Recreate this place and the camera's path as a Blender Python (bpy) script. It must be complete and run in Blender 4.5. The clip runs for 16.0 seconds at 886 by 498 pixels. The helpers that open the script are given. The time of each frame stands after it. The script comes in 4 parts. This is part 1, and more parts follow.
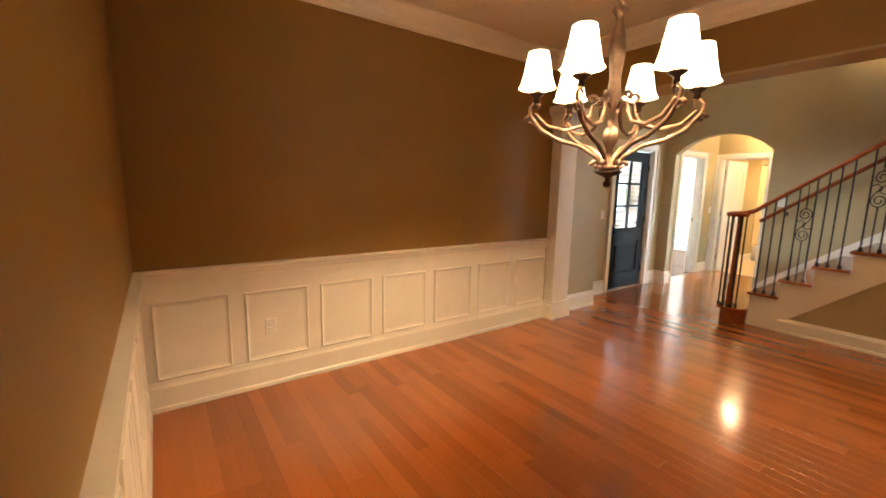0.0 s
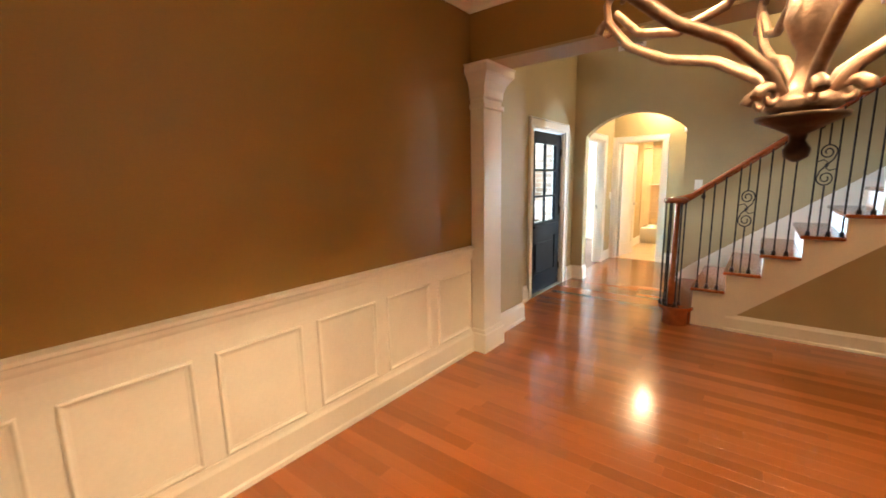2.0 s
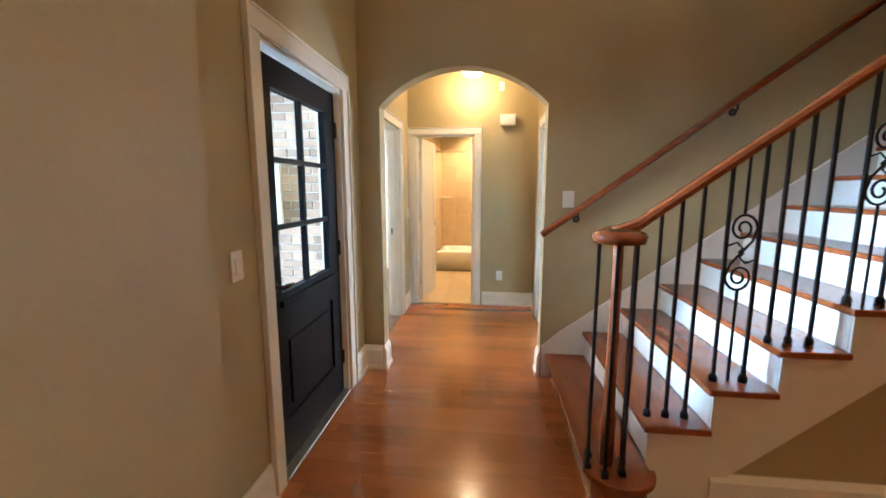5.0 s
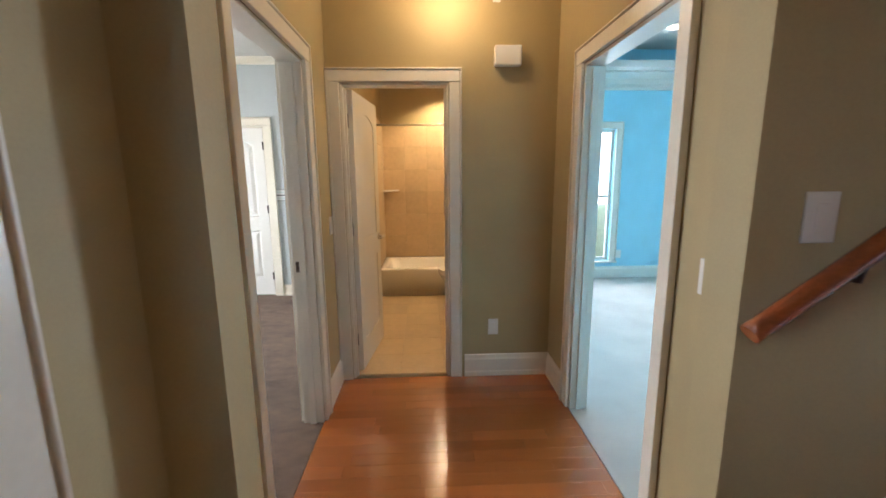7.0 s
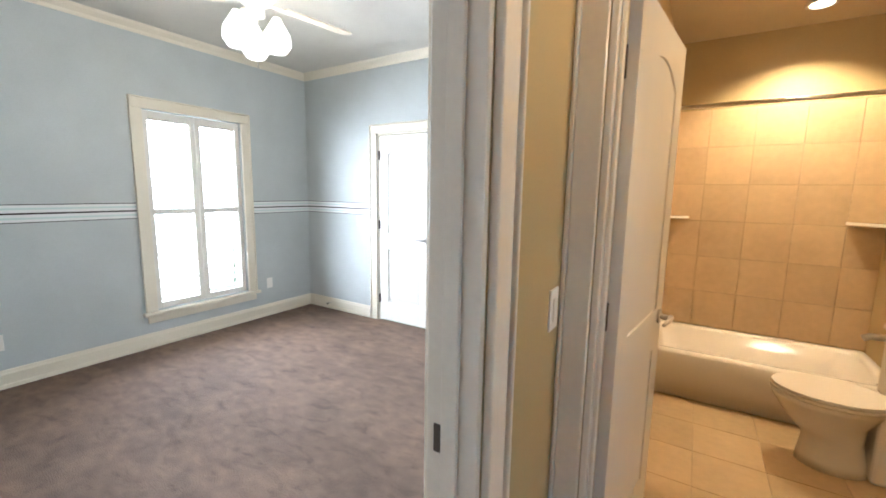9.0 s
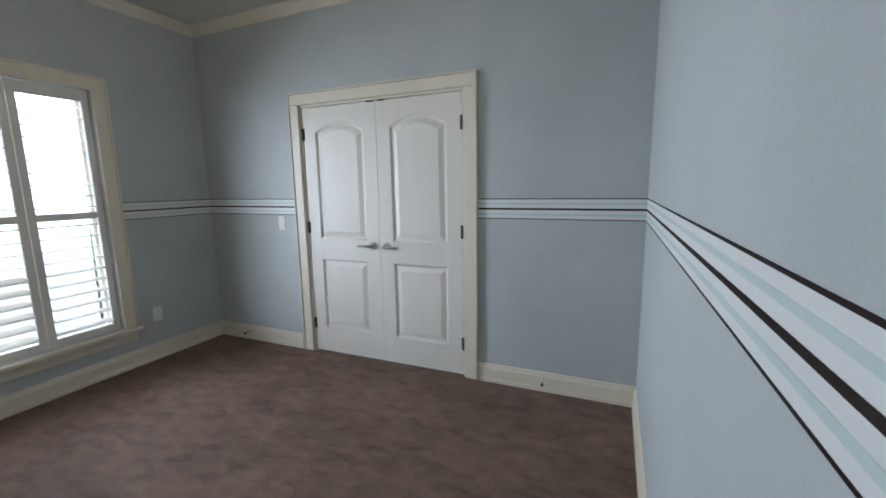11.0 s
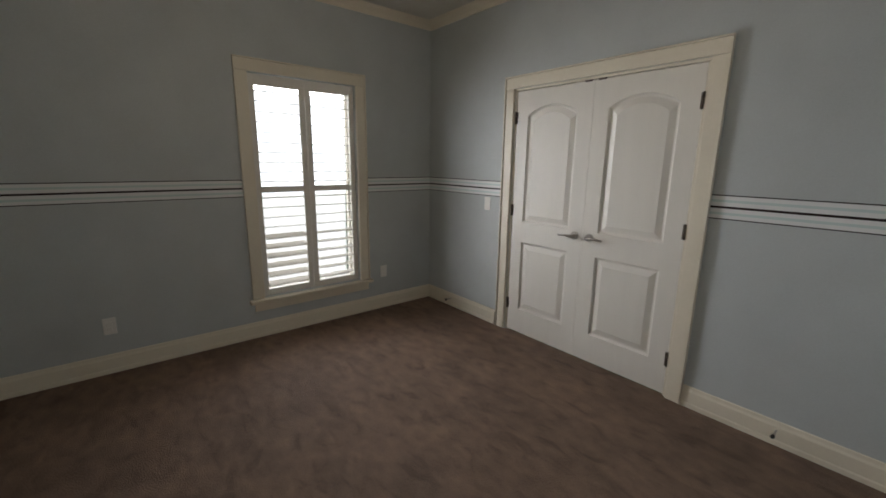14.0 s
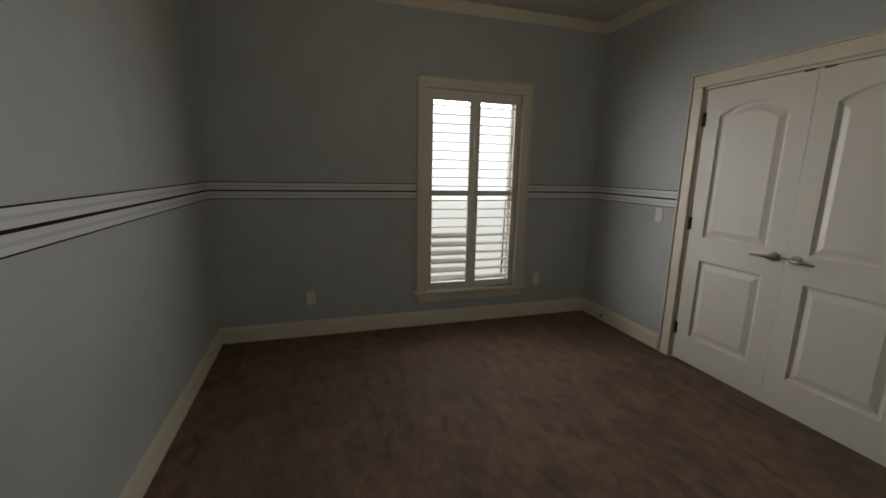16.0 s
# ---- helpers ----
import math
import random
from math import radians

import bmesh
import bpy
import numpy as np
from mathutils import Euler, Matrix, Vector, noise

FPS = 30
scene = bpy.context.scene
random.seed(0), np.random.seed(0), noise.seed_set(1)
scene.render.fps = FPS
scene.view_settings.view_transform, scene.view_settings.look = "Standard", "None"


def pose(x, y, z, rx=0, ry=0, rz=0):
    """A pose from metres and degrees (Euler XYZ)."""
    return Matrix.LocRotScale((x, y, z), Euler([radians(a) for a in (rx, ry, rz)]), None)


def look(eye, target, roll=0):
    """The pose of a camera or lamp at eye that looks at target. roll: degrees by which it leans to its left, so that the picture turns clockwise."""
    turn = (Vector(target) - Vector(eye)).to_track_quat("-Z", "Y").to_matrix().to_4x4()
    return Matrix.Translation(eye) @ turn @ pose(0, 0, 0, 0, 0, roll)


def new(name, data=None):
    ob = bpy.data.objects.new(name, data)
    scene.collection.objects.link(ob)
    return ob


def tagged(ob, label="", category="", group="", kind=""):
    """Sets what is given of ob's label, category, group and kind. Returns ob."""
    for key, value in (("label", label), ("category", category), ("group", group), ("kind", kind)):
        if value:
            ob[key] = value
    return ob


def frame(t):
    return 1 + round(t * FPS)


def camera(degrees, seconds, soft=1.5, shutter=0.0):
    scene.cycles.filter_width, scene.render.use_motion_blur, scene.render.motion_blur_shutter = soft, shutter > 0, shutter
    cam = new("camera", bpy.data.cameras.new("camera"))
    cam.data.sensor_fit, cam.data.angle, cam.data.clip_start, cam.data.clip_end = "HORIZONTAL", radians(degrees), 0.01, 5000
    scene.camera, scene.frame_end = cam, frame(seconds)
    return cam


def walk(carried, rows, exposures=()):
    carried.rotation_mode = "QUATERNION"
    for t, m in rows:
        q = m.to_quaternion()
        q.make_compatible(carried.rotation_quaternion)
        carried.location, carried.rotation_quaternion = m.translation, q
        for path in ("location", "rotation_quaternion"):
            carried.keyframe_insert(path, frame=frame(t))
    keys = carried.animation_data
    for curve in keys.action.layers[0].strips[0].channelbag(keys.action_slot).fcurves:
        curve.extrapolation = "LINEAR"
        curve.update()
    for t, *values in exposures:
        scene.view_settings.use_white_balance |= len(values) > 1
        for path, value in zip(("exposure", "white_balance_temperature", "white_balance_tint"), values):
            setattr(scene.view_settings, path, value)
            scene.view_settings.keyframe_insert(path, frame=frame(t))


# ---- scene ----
cam = camera(95.2, 16.0, soft=1.7, shutter=0.2)
PATH = [
    (0, (-0.03, 0.49, 1.452), (-1.643, 1.633, 1.148), 1.1),
    (0.5, (-0.178, 0.54, 1.461), (-1.676, 1.826, 1.141), 0.5),
    (1, (-0.436, 0.712, 1.412), (-2.049, 1.829, 1.024), 2.0),
    (1.5, (-0.77, 1.0, 1.433), (-2.307, 2.235, 1.099), 1.8),
    (2, (-1.154, 1.292, 1.444), (-2.379, 2.838, 1.111), -1.2),
    (2.5, (-1.472, 1.692, 1.422), (-2.489, 3.389, 1.132), 0.5),
    (3, (-1.74, 2.078, 1.423), (-2.449, 3.925, 1.13), 0.0),
    (3.5, (-1.961, 2.528, 1.413), (-2.427, 4.452, 1.131), -0.7),
    (4, (-2.114, 3.009, 1.421), (-2.511, 4.947, 1.13), -0.4),
    (4.2, (-2.171, 3.217, 1.4), (-2.518, 5.168, 1.132), -0.4),
    (6.3, (-2.578, 5.409, 1.422), (-2.639, 7.379, 1.08), 0.2),
    (6.6, (-2.647, 5.747, 1.412), (-2.627, 7.724, 1.109), -0.3),
    (7, (-2.675, 6.127, 1.433), (-2.593, 8.095, 1.083), -0.5),
    (7.5, (-2.663, 6.604, 1.414), (-2.74, 8.577, 1.098), 0.8),
    (8, (-2.747, 7.07, 1.408), (-2.896, 9.047, 1.143), 0.5),
    (8.5, (-2.845, 7.43, 1.435), (-3.422, 9.321, 1.135), 0.7),
    (8.7, (-2.896, 7.551, 1.45), (-3.756, 9.334, 1.174), 1.5),
    (9.4, (-3.13, 7.86, 1.43), (-4.23, 9.51, 1.12), 0.5),
    (10.0, (-3.40, 8.05, 1.42), (-4.52, 9.69, 1.10), 0.2),
    (10.4, (-3.525, 8.26, 1.41), (-4.625, 9.91, 1.11), 0.0),
    (10.8, (-3.565, 8.405, 1.395), (-4.62, 10.085, 1.122), -0.2),
    (11, (-3.590, 8.443, 1.399), (-4.364, 10.261, 1.086), -0.9),
    (11.5, (-3.581, 8.503, 1.391), (-4.291, 10.337, 1.025), 1.2),
    (12, (-3.595, 8.505, 1.387), (-4.442, 10.277, 1.011), 1.5),
    (12.5, (-3.624, 8.488, 1.402), (-4.606, 10.189, 1.022), 1.8),
    (13, (-3.605, 8.466, 1.404), (-4.769, 10.054, 1.051), 1.3),
    (13.5, (-3.623, 8.506, 1.437), (-4.954, 9.944, 1.034), 1.1),
    (14, (-3.634, 8.473, 1.461), (-5.148, 9.710, 1.039), 0.8),
    (14.5, (-3.597, 8.476, 1.452), (-5.249, 9.513, 1.009), 1.5),
    (15, (-3.623, 8.397, 1.412), (-5.370, 9.272, 0.985), 1.3),
    (15.5, (-3.620, 8.417, 1.418), (-5.444, 9.121, 0.998), 1.0),
    (16, (-3.591, 8.422, 1.418), (-5.464, 9.012, 1.038), 1.2),
]
EXPOSURES = [
    (0, 0.2, 6500, 8), (2, 0.42, 6200, 6), (3, 0.65, 6000, 6), (4.2, 0.34, 6000, 6), (6.3, -1.1, 6100, 11), (7.0, -1.3, 6100, 11), (7.5, -0.85, 6000, 10), (8.7, -0.8, 5700, 10),
    (10.8, -2.55, 5700, 10), (12.5, -2.88, 6300, 12), (14, -3.2, 6700, 14), (16, -3.93, 7100, 14),
]
walk(cam, [(t, look(*p)) for t, *p in PATH], EXPOSURES)

# ---- world and lights ----
world = bpy.data.worlds.new("world")
scene.world = world
world.use_nodes = True
wn = world.node_tree
sky = wn.nodes.new("ShaderNodeTexSky")
sky.sky_type, sky.sun_disc = 'NISHITA', False
sky.sun_elevation, sky.sun_rotation = radians(48), radians(60)
wn.links.new(sky.outputs[0], wn.nodes["Background"].inputs[0])
wn.nodes["Background"].inputs[1].default_value = 0.15
WARM, WHITE, DAY = (1, 0.71, 0.40), (1, 0.86, 0.66), (0.78, 0.89, 1)


def lamp(name, kind, m, power, colour, size=0.1, size_y=None, spot=None):
    data = bpy.data.lights.new(name, kind)
    data.energy, data.color = power, colour
    if kind == 'AREA':
        data.size = size
        if size_y:
            data.shape, data.size_y = 'RECTANGLE', size_y
    elif kind == 'SUN':
        data.angle = radians(size)
    else:
        data.shadow_soft_size = size
    if spot:
        data.spot_size, data.spot_blend = radians(spot), 0.5
    ob = new(name, data)
    ob.matrix_world = m
    return ob


lamp("sun", 'SUN', look((20, 12, 30), (0, 0, 0)), 3.0, (1, 0.95, 0.86), 0.5)
CH = (-1.12, 2.165)      # chandelier axis
FAN = (-5.25, 9.25)     # ceiling fan axis
for i in range(6):
    a = radians(60 * i + 42)
    lamp("chandelier_bulb", 'POINT', pose(CH[0] + 0.33 * math.cos(a), CH[1] + 0.33 * math.sin(a), 1.955), 43, WARM, 0.02)
lamp("sconce_bulb", 'POINT', pose(-0.86, 6.86, 3.06), 14, WARM, 0.03)
lamp("hall_bulb", 'POINT', pose(-2.53, 8.58, 2.52), 35, WARM, 0.08)
lamp("bath_bulb", 'SPOT', pose(-2.42, 11.36, 2.66), 340, WARM, 0.05, spot=125)
# Added fill light without a fixture, brightens the bathroom.
lamp("bath_fill_bulb", 'POINT', pose(-2.1, 9.5, 2.2), 52, WARM, 0.1)
for i in range(3):
    a = radians(120 * i + 30)
    lamp("fan_bulb", 'POINT', pose(FAN[0] + 0.12 * math.cos(a), FAN[1] + 0.12 * math.sin(a), 2.28), 24, WHITE, 0.06)
lamp("bedroom_window_light", 'AREA', look((-7.235, 9.80, 1.25), (-5, 9.80, 1.15)), 700, (0.93, 0.97, 1), 0.8, 1.7)
# Daylight fill through an upper foyer opening that is added out of view.
lamp("unseen_foyer_fill_light", 'AREA', look((-3.5, 6.1, 4.4), (-0.9, 6.3, 1.0)), 4, DAY, 1.1, 1.2)
porch = lamp("porch_sky_light", 'AREA', look((-7.6, 6.35, 1.75), (0, 6.05, 0.7)), 420, (0.40, 0.66, 1), 1.5, 1.6)
porch.data.spread = radians(64)
# Fill for the stair wall; its pendant is added out of view.
lamp("unseen_fill_bulb", 'POINT', pose(0.7, 4.75, 3.7), 72, WARM, 0.12)
lamp("blue_room_window_light", 'AREA', look((2.3, 12.0, 1.3), (0.5, 9, 1)), 720, DAY, 0.9, 1.7)
lamp("blue_room_window_light", 'AREA', look((-0.5, 12.0, 1.3), (-0.2, 9, 1)), 460, DAY, 0.7, 1.7)


# ---- materials ----
def mat(name, colour, rough=0.6, metal=0.0, var=0.08, scale=3.0, grain=60.0, bump=0.05, stretch=(1, 1, 1),
        rand=None, spread=0.0, coat=0.0, emit=0.0, depth=0.01):
    """Principled surface: colour varied at two scales, fine relief; rand 'object' or 'island' shifts each piece."""
    m = bpy.data.materials.new(name)
    m.use_nodes = True
    t, n = m.node_tree, m.node_tree.nodes
    p = n["Principled BSDF"]
    co = n.new("ShaderNodeTexCoord")
    mp = n.new("ShaderNodeMapping")
    mp.inputs["Scale"].default_value = stretch
    geo = n.new("ShaderNodeNewGeometry")
    t.links.new(geo.outputs["Position"], mp.inputs["Vector"])
    big = n.new("ShaderNodeTexNoise")
    big.inputs["Scale"].default_value, big.inputs["Detail"].default_value = scale, 3
    fine = n.new("ShaderNodeTexNoise")
    fine.inputs["Scale"].default_value, fine.inputs["Detail"].default_value = grain, 4
    for k in (big, fine):
        t.links.new(mp.outputs[0], k.inputs["Vector"])
    add = n.new("ShaderNodeMath")
    add.operation = 'MULTIPLY_ADD'
    t.links.new(big.outputs[0], add.inputs[0])
    add.inputs[1].default_value = 0.6
    sc = n.new("ShaderNodeMath")
    sc.operation = 'MULTIPLY'
    t.links.new(fine.outputs[0], sc.inputs[0])
    sc.inputs[1].default_value = 0.4
    t.links.new(sc.outputs[0], add.inputs[2])
    fac = add.outputs[0]
    if rand:
        info = n.new("ShaderNodeObjectInfo") if rand == 'object' else geo
        shift = n.new("ShaderNodeMath")
        shift.operation = 'MULTIPLY_ADD'
        t.links.new(info.outputs["Random" if rand == 'object' else "Random Per Island"], shift.inputs[0])
        shift.inputs[1].default_value = spread
        t.links.new(fac, shift.inputs[2])
        fac = shift.outputs[0]
    hi = 1 + (spread if rand else 0)
    ramp = n.new("ShaderNodeMapRange")
    ramp.inputs["From Min"].default_value, ramp.inputs["From Max"].default_value = 0.3, hi - 0.3
    ramp.inputs["To Min"].default_value, ramp.inputs["To Max"].default_value = 1 - var, 1 + var
    t.links.new(fac, ramp.inputs["Value"])
    mul = n.new("ShaderNodeVectorMath")
    mul.operation = 'SCALE'
    mul.inputs[0].default_value = colour
    t.links.new(ramp.outputs[0], mul.inputs["Scale"])
    t.links.new(mul.outputs[0], p.inputs["Base Color"])
    rr = n.new("ShaderNodeMapRange")
    rr.inputs["To Min"].default_value, rr.inputs["To Max"].default_value = rough * 0.85, min(1, rough * 1.2)
    t.links.new(big.outputs[0], rr.inputs["Value"])
    t.links.new(rr.outputs[0], p.inputs["Roughness"])
    p.inputs["Metallic"].default_value = metal
    p.inputs["Coat Weight"].default_value = coat
    p.inputs["Coat Roughness"].default_value = 0.12
    if bump:
        b = n.new("ShaderNodeBump")
        b.inputs["Strength"].default_value, b.inputs["Distance"].default_value = bump, depth
        t.links.new(fine.outputs[0], b.inputs["Height"])
        t.links.new(b.outputs[0], p.inputs["Normal"])
    if emit:
        p.inputs["Emission Color"].default_value = (*colour, 1)
        p.inputs["Emission Strength"].default_value = emit
    return m


def brushed_pile(m):
    """Irregular darker streaks and prints where the pile lies the other way."""
    t, n = m.node_tree, m.node_tree.nodes
    p = n["Principled BSDF"]
    source = p.inputs["Base Color"].links[0].from_socket
    geo = n.new("ShaderNodeNewGeometry")
    for scale, stretch, turn, lo, hi, depth in ((1.7, (1, 1.7, 1), 0.6, 0.42, 0.62, 0.82), (5.0, (1, 2.4, 1), -0.5, 0.53, 0.68, 0.74)):
        mp = n.new("ShaderNodeMapping")
        mp.inputs["Scale"].default_value, mp.inputs["Rotation"].default_value = stretch, (0, 0, turn)
        t.links.new(geo.outputs["Position"], mp.inputs["Vector"])
        noise = n.new("ShaderNodeTexNoise")
        noise.inputs["Scale"].default_value, noise.inputs["Detail"].default_value, noise.inputs["Distortion"].default_value = scale, 5, 0.7
        t.links.new(mp.outputs[0], noise.inputs["Vector"])
        rng_node = n.new("ShaderNodeMapRange")
        for key, value in (("From Min", lo), ("From Max", hi), ("To Min", 1.06), ("To Max", depth)):
            rng_node.inputs[key].default_value = value
        t.links.new(noise.outputs[0], rng_node.inputs["Value"])
        mul = n.new("ShaderNodeVectorMath")
        mul.operation = 'SCALE'
        t.links.new(source, mul.inputs[0])
        t.links.new(rng_node.outputs[0], mul.inputs["Scale"])
        source = mul.outputs[0]
    t.links.new(source, p.inputs["Base Color"])


def glass(name):
    m = bpy.data.materials.new(name)
    m.use_nodes = True
    p = m.node_tree.nodes["Principled BSDF"]
    p.inputs["Transmission Weight"].default_value, p.inputs["Roughness"].default_value, p.inputs["IOR"].default_value = 1, 0.02, 1.05
    return m


M_DINING = mat("dining_paint", (0.25, 0.137, 0.026), 0.55, bump=0.12, grain=140, depth=0.003)
M_TAN = mat("tan_paint", (0.40, 0.312, 0.16), 0.6, bump=0.12, grain=140, depth=0.003)
M_TRIM = mat("white_trim_paint", (0.80, 0.75, 0.66), 0.30, var=0.05, scale=5, bump=0.03)
M_CREAM = mat("cream_trim_paint", (0.74, 0.68, 0.56), 0.35, var=0.04, bump=0.03)
M_CEIL = mat("ceiling_paint", (0.66, 0.58, 0.44), 0.8, bump=0.2, grain=90, depth=0.003)
M_BCEIL = mat("bedroom_ceiling_paint", (0.62, 0.60, 0.55), 0.8, bump=0.2, grain=90, depth=0.003)
M_BED = mat("pale_blue_grey_paint", (0.47, 0.50, 0.50), 0.55, bump=0.12, grain=140, depth=0.003)
M_BLUE = mat("sky_blue_paint", (0.33, 0.66, 0.79), 0.55, bump=0.1, grain=140, depth=0.003)
FLOOR = dict(rough=0.17, var=0.27, scale=2.2, grain=26, bump=0.06, stretch=(0.5, 7, 3), coat=0.45, spread=0.9, depth=0.004)
M_FLOOR = mat("oak_board", (0.35, 0.106, 0.025), rand='object', **FLOOR)
M_FLOOR2 = mat("oak_board_joined", (0.35, 0.106, 0.025), rand='island', **FLOOR)
M_SUB = mat("floor_joint", (0.25, 0.078, 0.022), 0.6)
M_TREAD = mat("stained_tread", (0.24, 0.062, 0.018), 0.22, var=0.3, scale=3, grain=30, stretch=(6, 1, 4), coat=0.3)
M_RAIL = mat("stained_handrail", (0.23, 0.055, 0.016), 0.25, var=0.3, scale=4, grain=30, stretch=(1, 5, 5), coat=0.3)
M_IRON = mat("wrought_iron", (0.016, 0.014, 0.014), 0.45, metal=0.6, var=0.3, bump=0.15, grain=150)
M_CARPET = mat("taupe_carpet", (0.172, 0.110, 0.077), 0.97, var=0.32, scale=9, grain=110, bump=0.9, depth=0.015, stretch=(1, 1.5, 1))
brushed_pile(M_CARPET)
M_CARPET2 = mat("ivory_carpet", (0.5, 0.46, 0.41), 0.97, var=0.15, scale=3, grain=230, bump=0.8)
M_BLACK = mat("black_door_paint", (0.004, 0.004, 0.0055), 0.4, var=0.25, bump=0.06, grain=50, stretch=(3, 3, 0.4))
M_DOOR = mat("white_door_paint", (0.74, 0.71, 0.65), 0.38, var=0.03, bump=0.08, grain=60, stretch=(4, 4, 0.4), depth=0.003)
M_NICKEL = mat("brushed_nickel", (0.55, 0.52, 0.48), 0.3, metal=1, var=0.1)
M_HINGE = mat("dark_bronze_hinge", (0.10, 0.08, 0.065), 0.4, metal=0.8, var=0.2)
M_BRONZE = mat("antique_bronze", (0.17, 0.105, 0.072), 0.42, metal=0.7, var=0.45, scale=12, grain=70, bump=0.3)
M_DARKB = mat("dark_bronze", (0.05, 0.03, 0.02), 0.4, metal=0.7, var=0.4, bump=0.2)
M_SHADE = mat("lit_fabric_shade", (1, 0.74, 0.45), 0.8, emit=13, var=0.03)
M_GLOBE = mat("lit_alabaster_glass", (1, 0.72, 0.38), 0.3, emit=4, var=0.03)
M_FANGL = mat("lit_frosted_glass", (1, 0.93, 0.8), 0.3, emit=5, var=0.02)
M_CAN = mat("lit_lamp_lens", (1, 0.85, 0.6), 0.3, emit=12, var=0.02)
M_FAN = mat("fan_blade_wood", (0.60, 0.52, 0.42), 0.45, var=0.1, stretch=(1, 1, 1))
M_PLATE = mat("white_plastic", (0.78, 0.76, 0.72), 0.35, var=0.02, bump=0)
M_GRILLE = mat("vent_shadow", (0.12, 0.11, 0.10), 0.7)
M_STRIPE = mat("dark_brown_stripe", (0.018, 0.012, 0.010), 0.8, var=0.1)
for m, level in ((M_BLACK, 0.06), (M_STRIPE, 0.15)):
    m.node_tree.nodes["Principled BSDF"].inputs["Specular IOR Level"].default_value = level
M_WSTRIPE = mat("white_stripe", (0.74, 0.75, 0.74), 0.55, var=0.03)
M_MINT = mat("mint_stripe", (0.55, 0.64, 0.63), 0.55, var=0.03)
M_TILE = mat("travertine_tile", (0.56, 0.415, 0.245), 0.3, var=0.2, scale=3.5, grain=20, rand='object', spread=0.25, bump=0.04)
M_GROUT = mat("tile_grout", (0.50, 0.38, 0.23), 0.8)
M_PORC = mat("porcelain", (0.80, 0.76, 0.68), 0.1, var=0.02, bump=0)
M_BRICK = mat("house_brick", (0.40, 0.27, 0.20), 0.85, var=0.55, scale=9, grain=60, rand='object', spread=0.9, bump=0.4)
M_MORTAR = mat("mortar", (0.55, 0.51, 0.46), 0.9, bump=0.3)
M_SHUT = mat("shutter_paint", (0.74, 0.71, 0.65), 0.35, var=0.02, bump=0)
M_GRASS = mat("lawn", (0.07, 0.11, 0.035), 0.9, var=0.4, scale=1.5, grain=40, bump=0.5)
M_CONC = mat("porch_concrete", (0.42, 0.40, 0.37), 0.85, var=0.15)
M_GLASS = glass("window_glass")
M_RUBBER = mat("black_rubber", (0.02, 0.02, 0.02), 0.6)


# ---- mesh helpers ----
def add_box(bm, lo, hi):
    (x0, y0, z0), (x1, y1, z1) = lo, hi
    v = [bm.verts.new(c) for c in ((x0, y0, z0), (x1, y0, z0), (x1, y1, z0), (x0, y1, z0),
                                   (x0, y0, z1), (x1, y0, z1), (x1, y1, z1), (x0, y1, z1))]
    for f in ((3, 2, 1, 0), (4, 5, 6, 7), (0, 1, 5, 4), (1, 2, 6, 5), (2, 3, 7, 6), (3, 0, 4, 7)):
        bm.faces.new([v[i] for i in f])
    return bm


def soft_edges(bm, r, seg=1):
    if r:
        bmesh.ops.bevel(bm, geom=bm.edges[:], offset=r, segments=seg, affect='EDGES', profile=0.5)
    return bm


def block(lo, hi, r=0.0, seg=1):
    lo2 = tuple(min(a, b) for a, b in zip(lo, hi))
    hi2 = tuple(max(a, b) for a, b in zip(lo, hi))
    return soft_edges(add_box(bmesh.new(), lo2, hi2), r, seg)


def prism(bm, pts, a0, a1, axis):
    """Polygon of two coordinates, pushed along the third axis from a0 to a1."""
    put = {'x': lambda u, v, a: (a, u, v), 'y': lambda u, v, a: (u, a, v), 'z': lambda u, v, a: (u, v, a)}[axis]
    lo = [bm.verts.new(put(u, v, a0)) for u, v in pts]
    hi = [bm.verts.new(put(u, v, a1)) for u, v in pts]
    n = len(pts)
    fs = [bm.faces.new(lo), bm.faces.new(hi[::-1])]
    for i in range(n):
        fs.append(bm.faces.new((lo[i], hi[i], hi[(i + 1) % n], lo[(i + 1) % n])))
    bmesh.ops.recalc_face_normals(bm, faces=fs)
    return bm


def tube(bm, pts, r, n=8):
    """Round bar along points; r a number or one radius per point."""
    pts = [Vector(p) for p in pts]
    rs = r if isinstance(r, (list, tuple)) else [r] * len(pts)
    rings, up = [], None
    for i, p in enumerate(pts):
        d = (pts[min(i + 1, len(pts) - 1)] - pts[max(i - 1, 0)]).normalized()
        if up is None:
            up = d.orthogonal().normalized()
        up = (up - d * up.dot(d)).normalized()
        side = d.cross(up)
        rings.append([bm.verts.new(p + (up * math.cos(k * 2 * math.pi / n) + side * math.sin(k * 2 * math.pi / n)) * rs[i]) for k in range(n)])
    fs = [bm.faces.new(rings[0][::-1]), bm.faces.new(rings[-1])]
    for a, b in zip(rings, rings[1:]):
        for k in range(n):
            fs.append(bm.faces.new((a[k], a[(k + 1) % n], b[(k + 1) % n], b[k])))
    for f in fs[2:]:
        f.smooth = True
    return bm


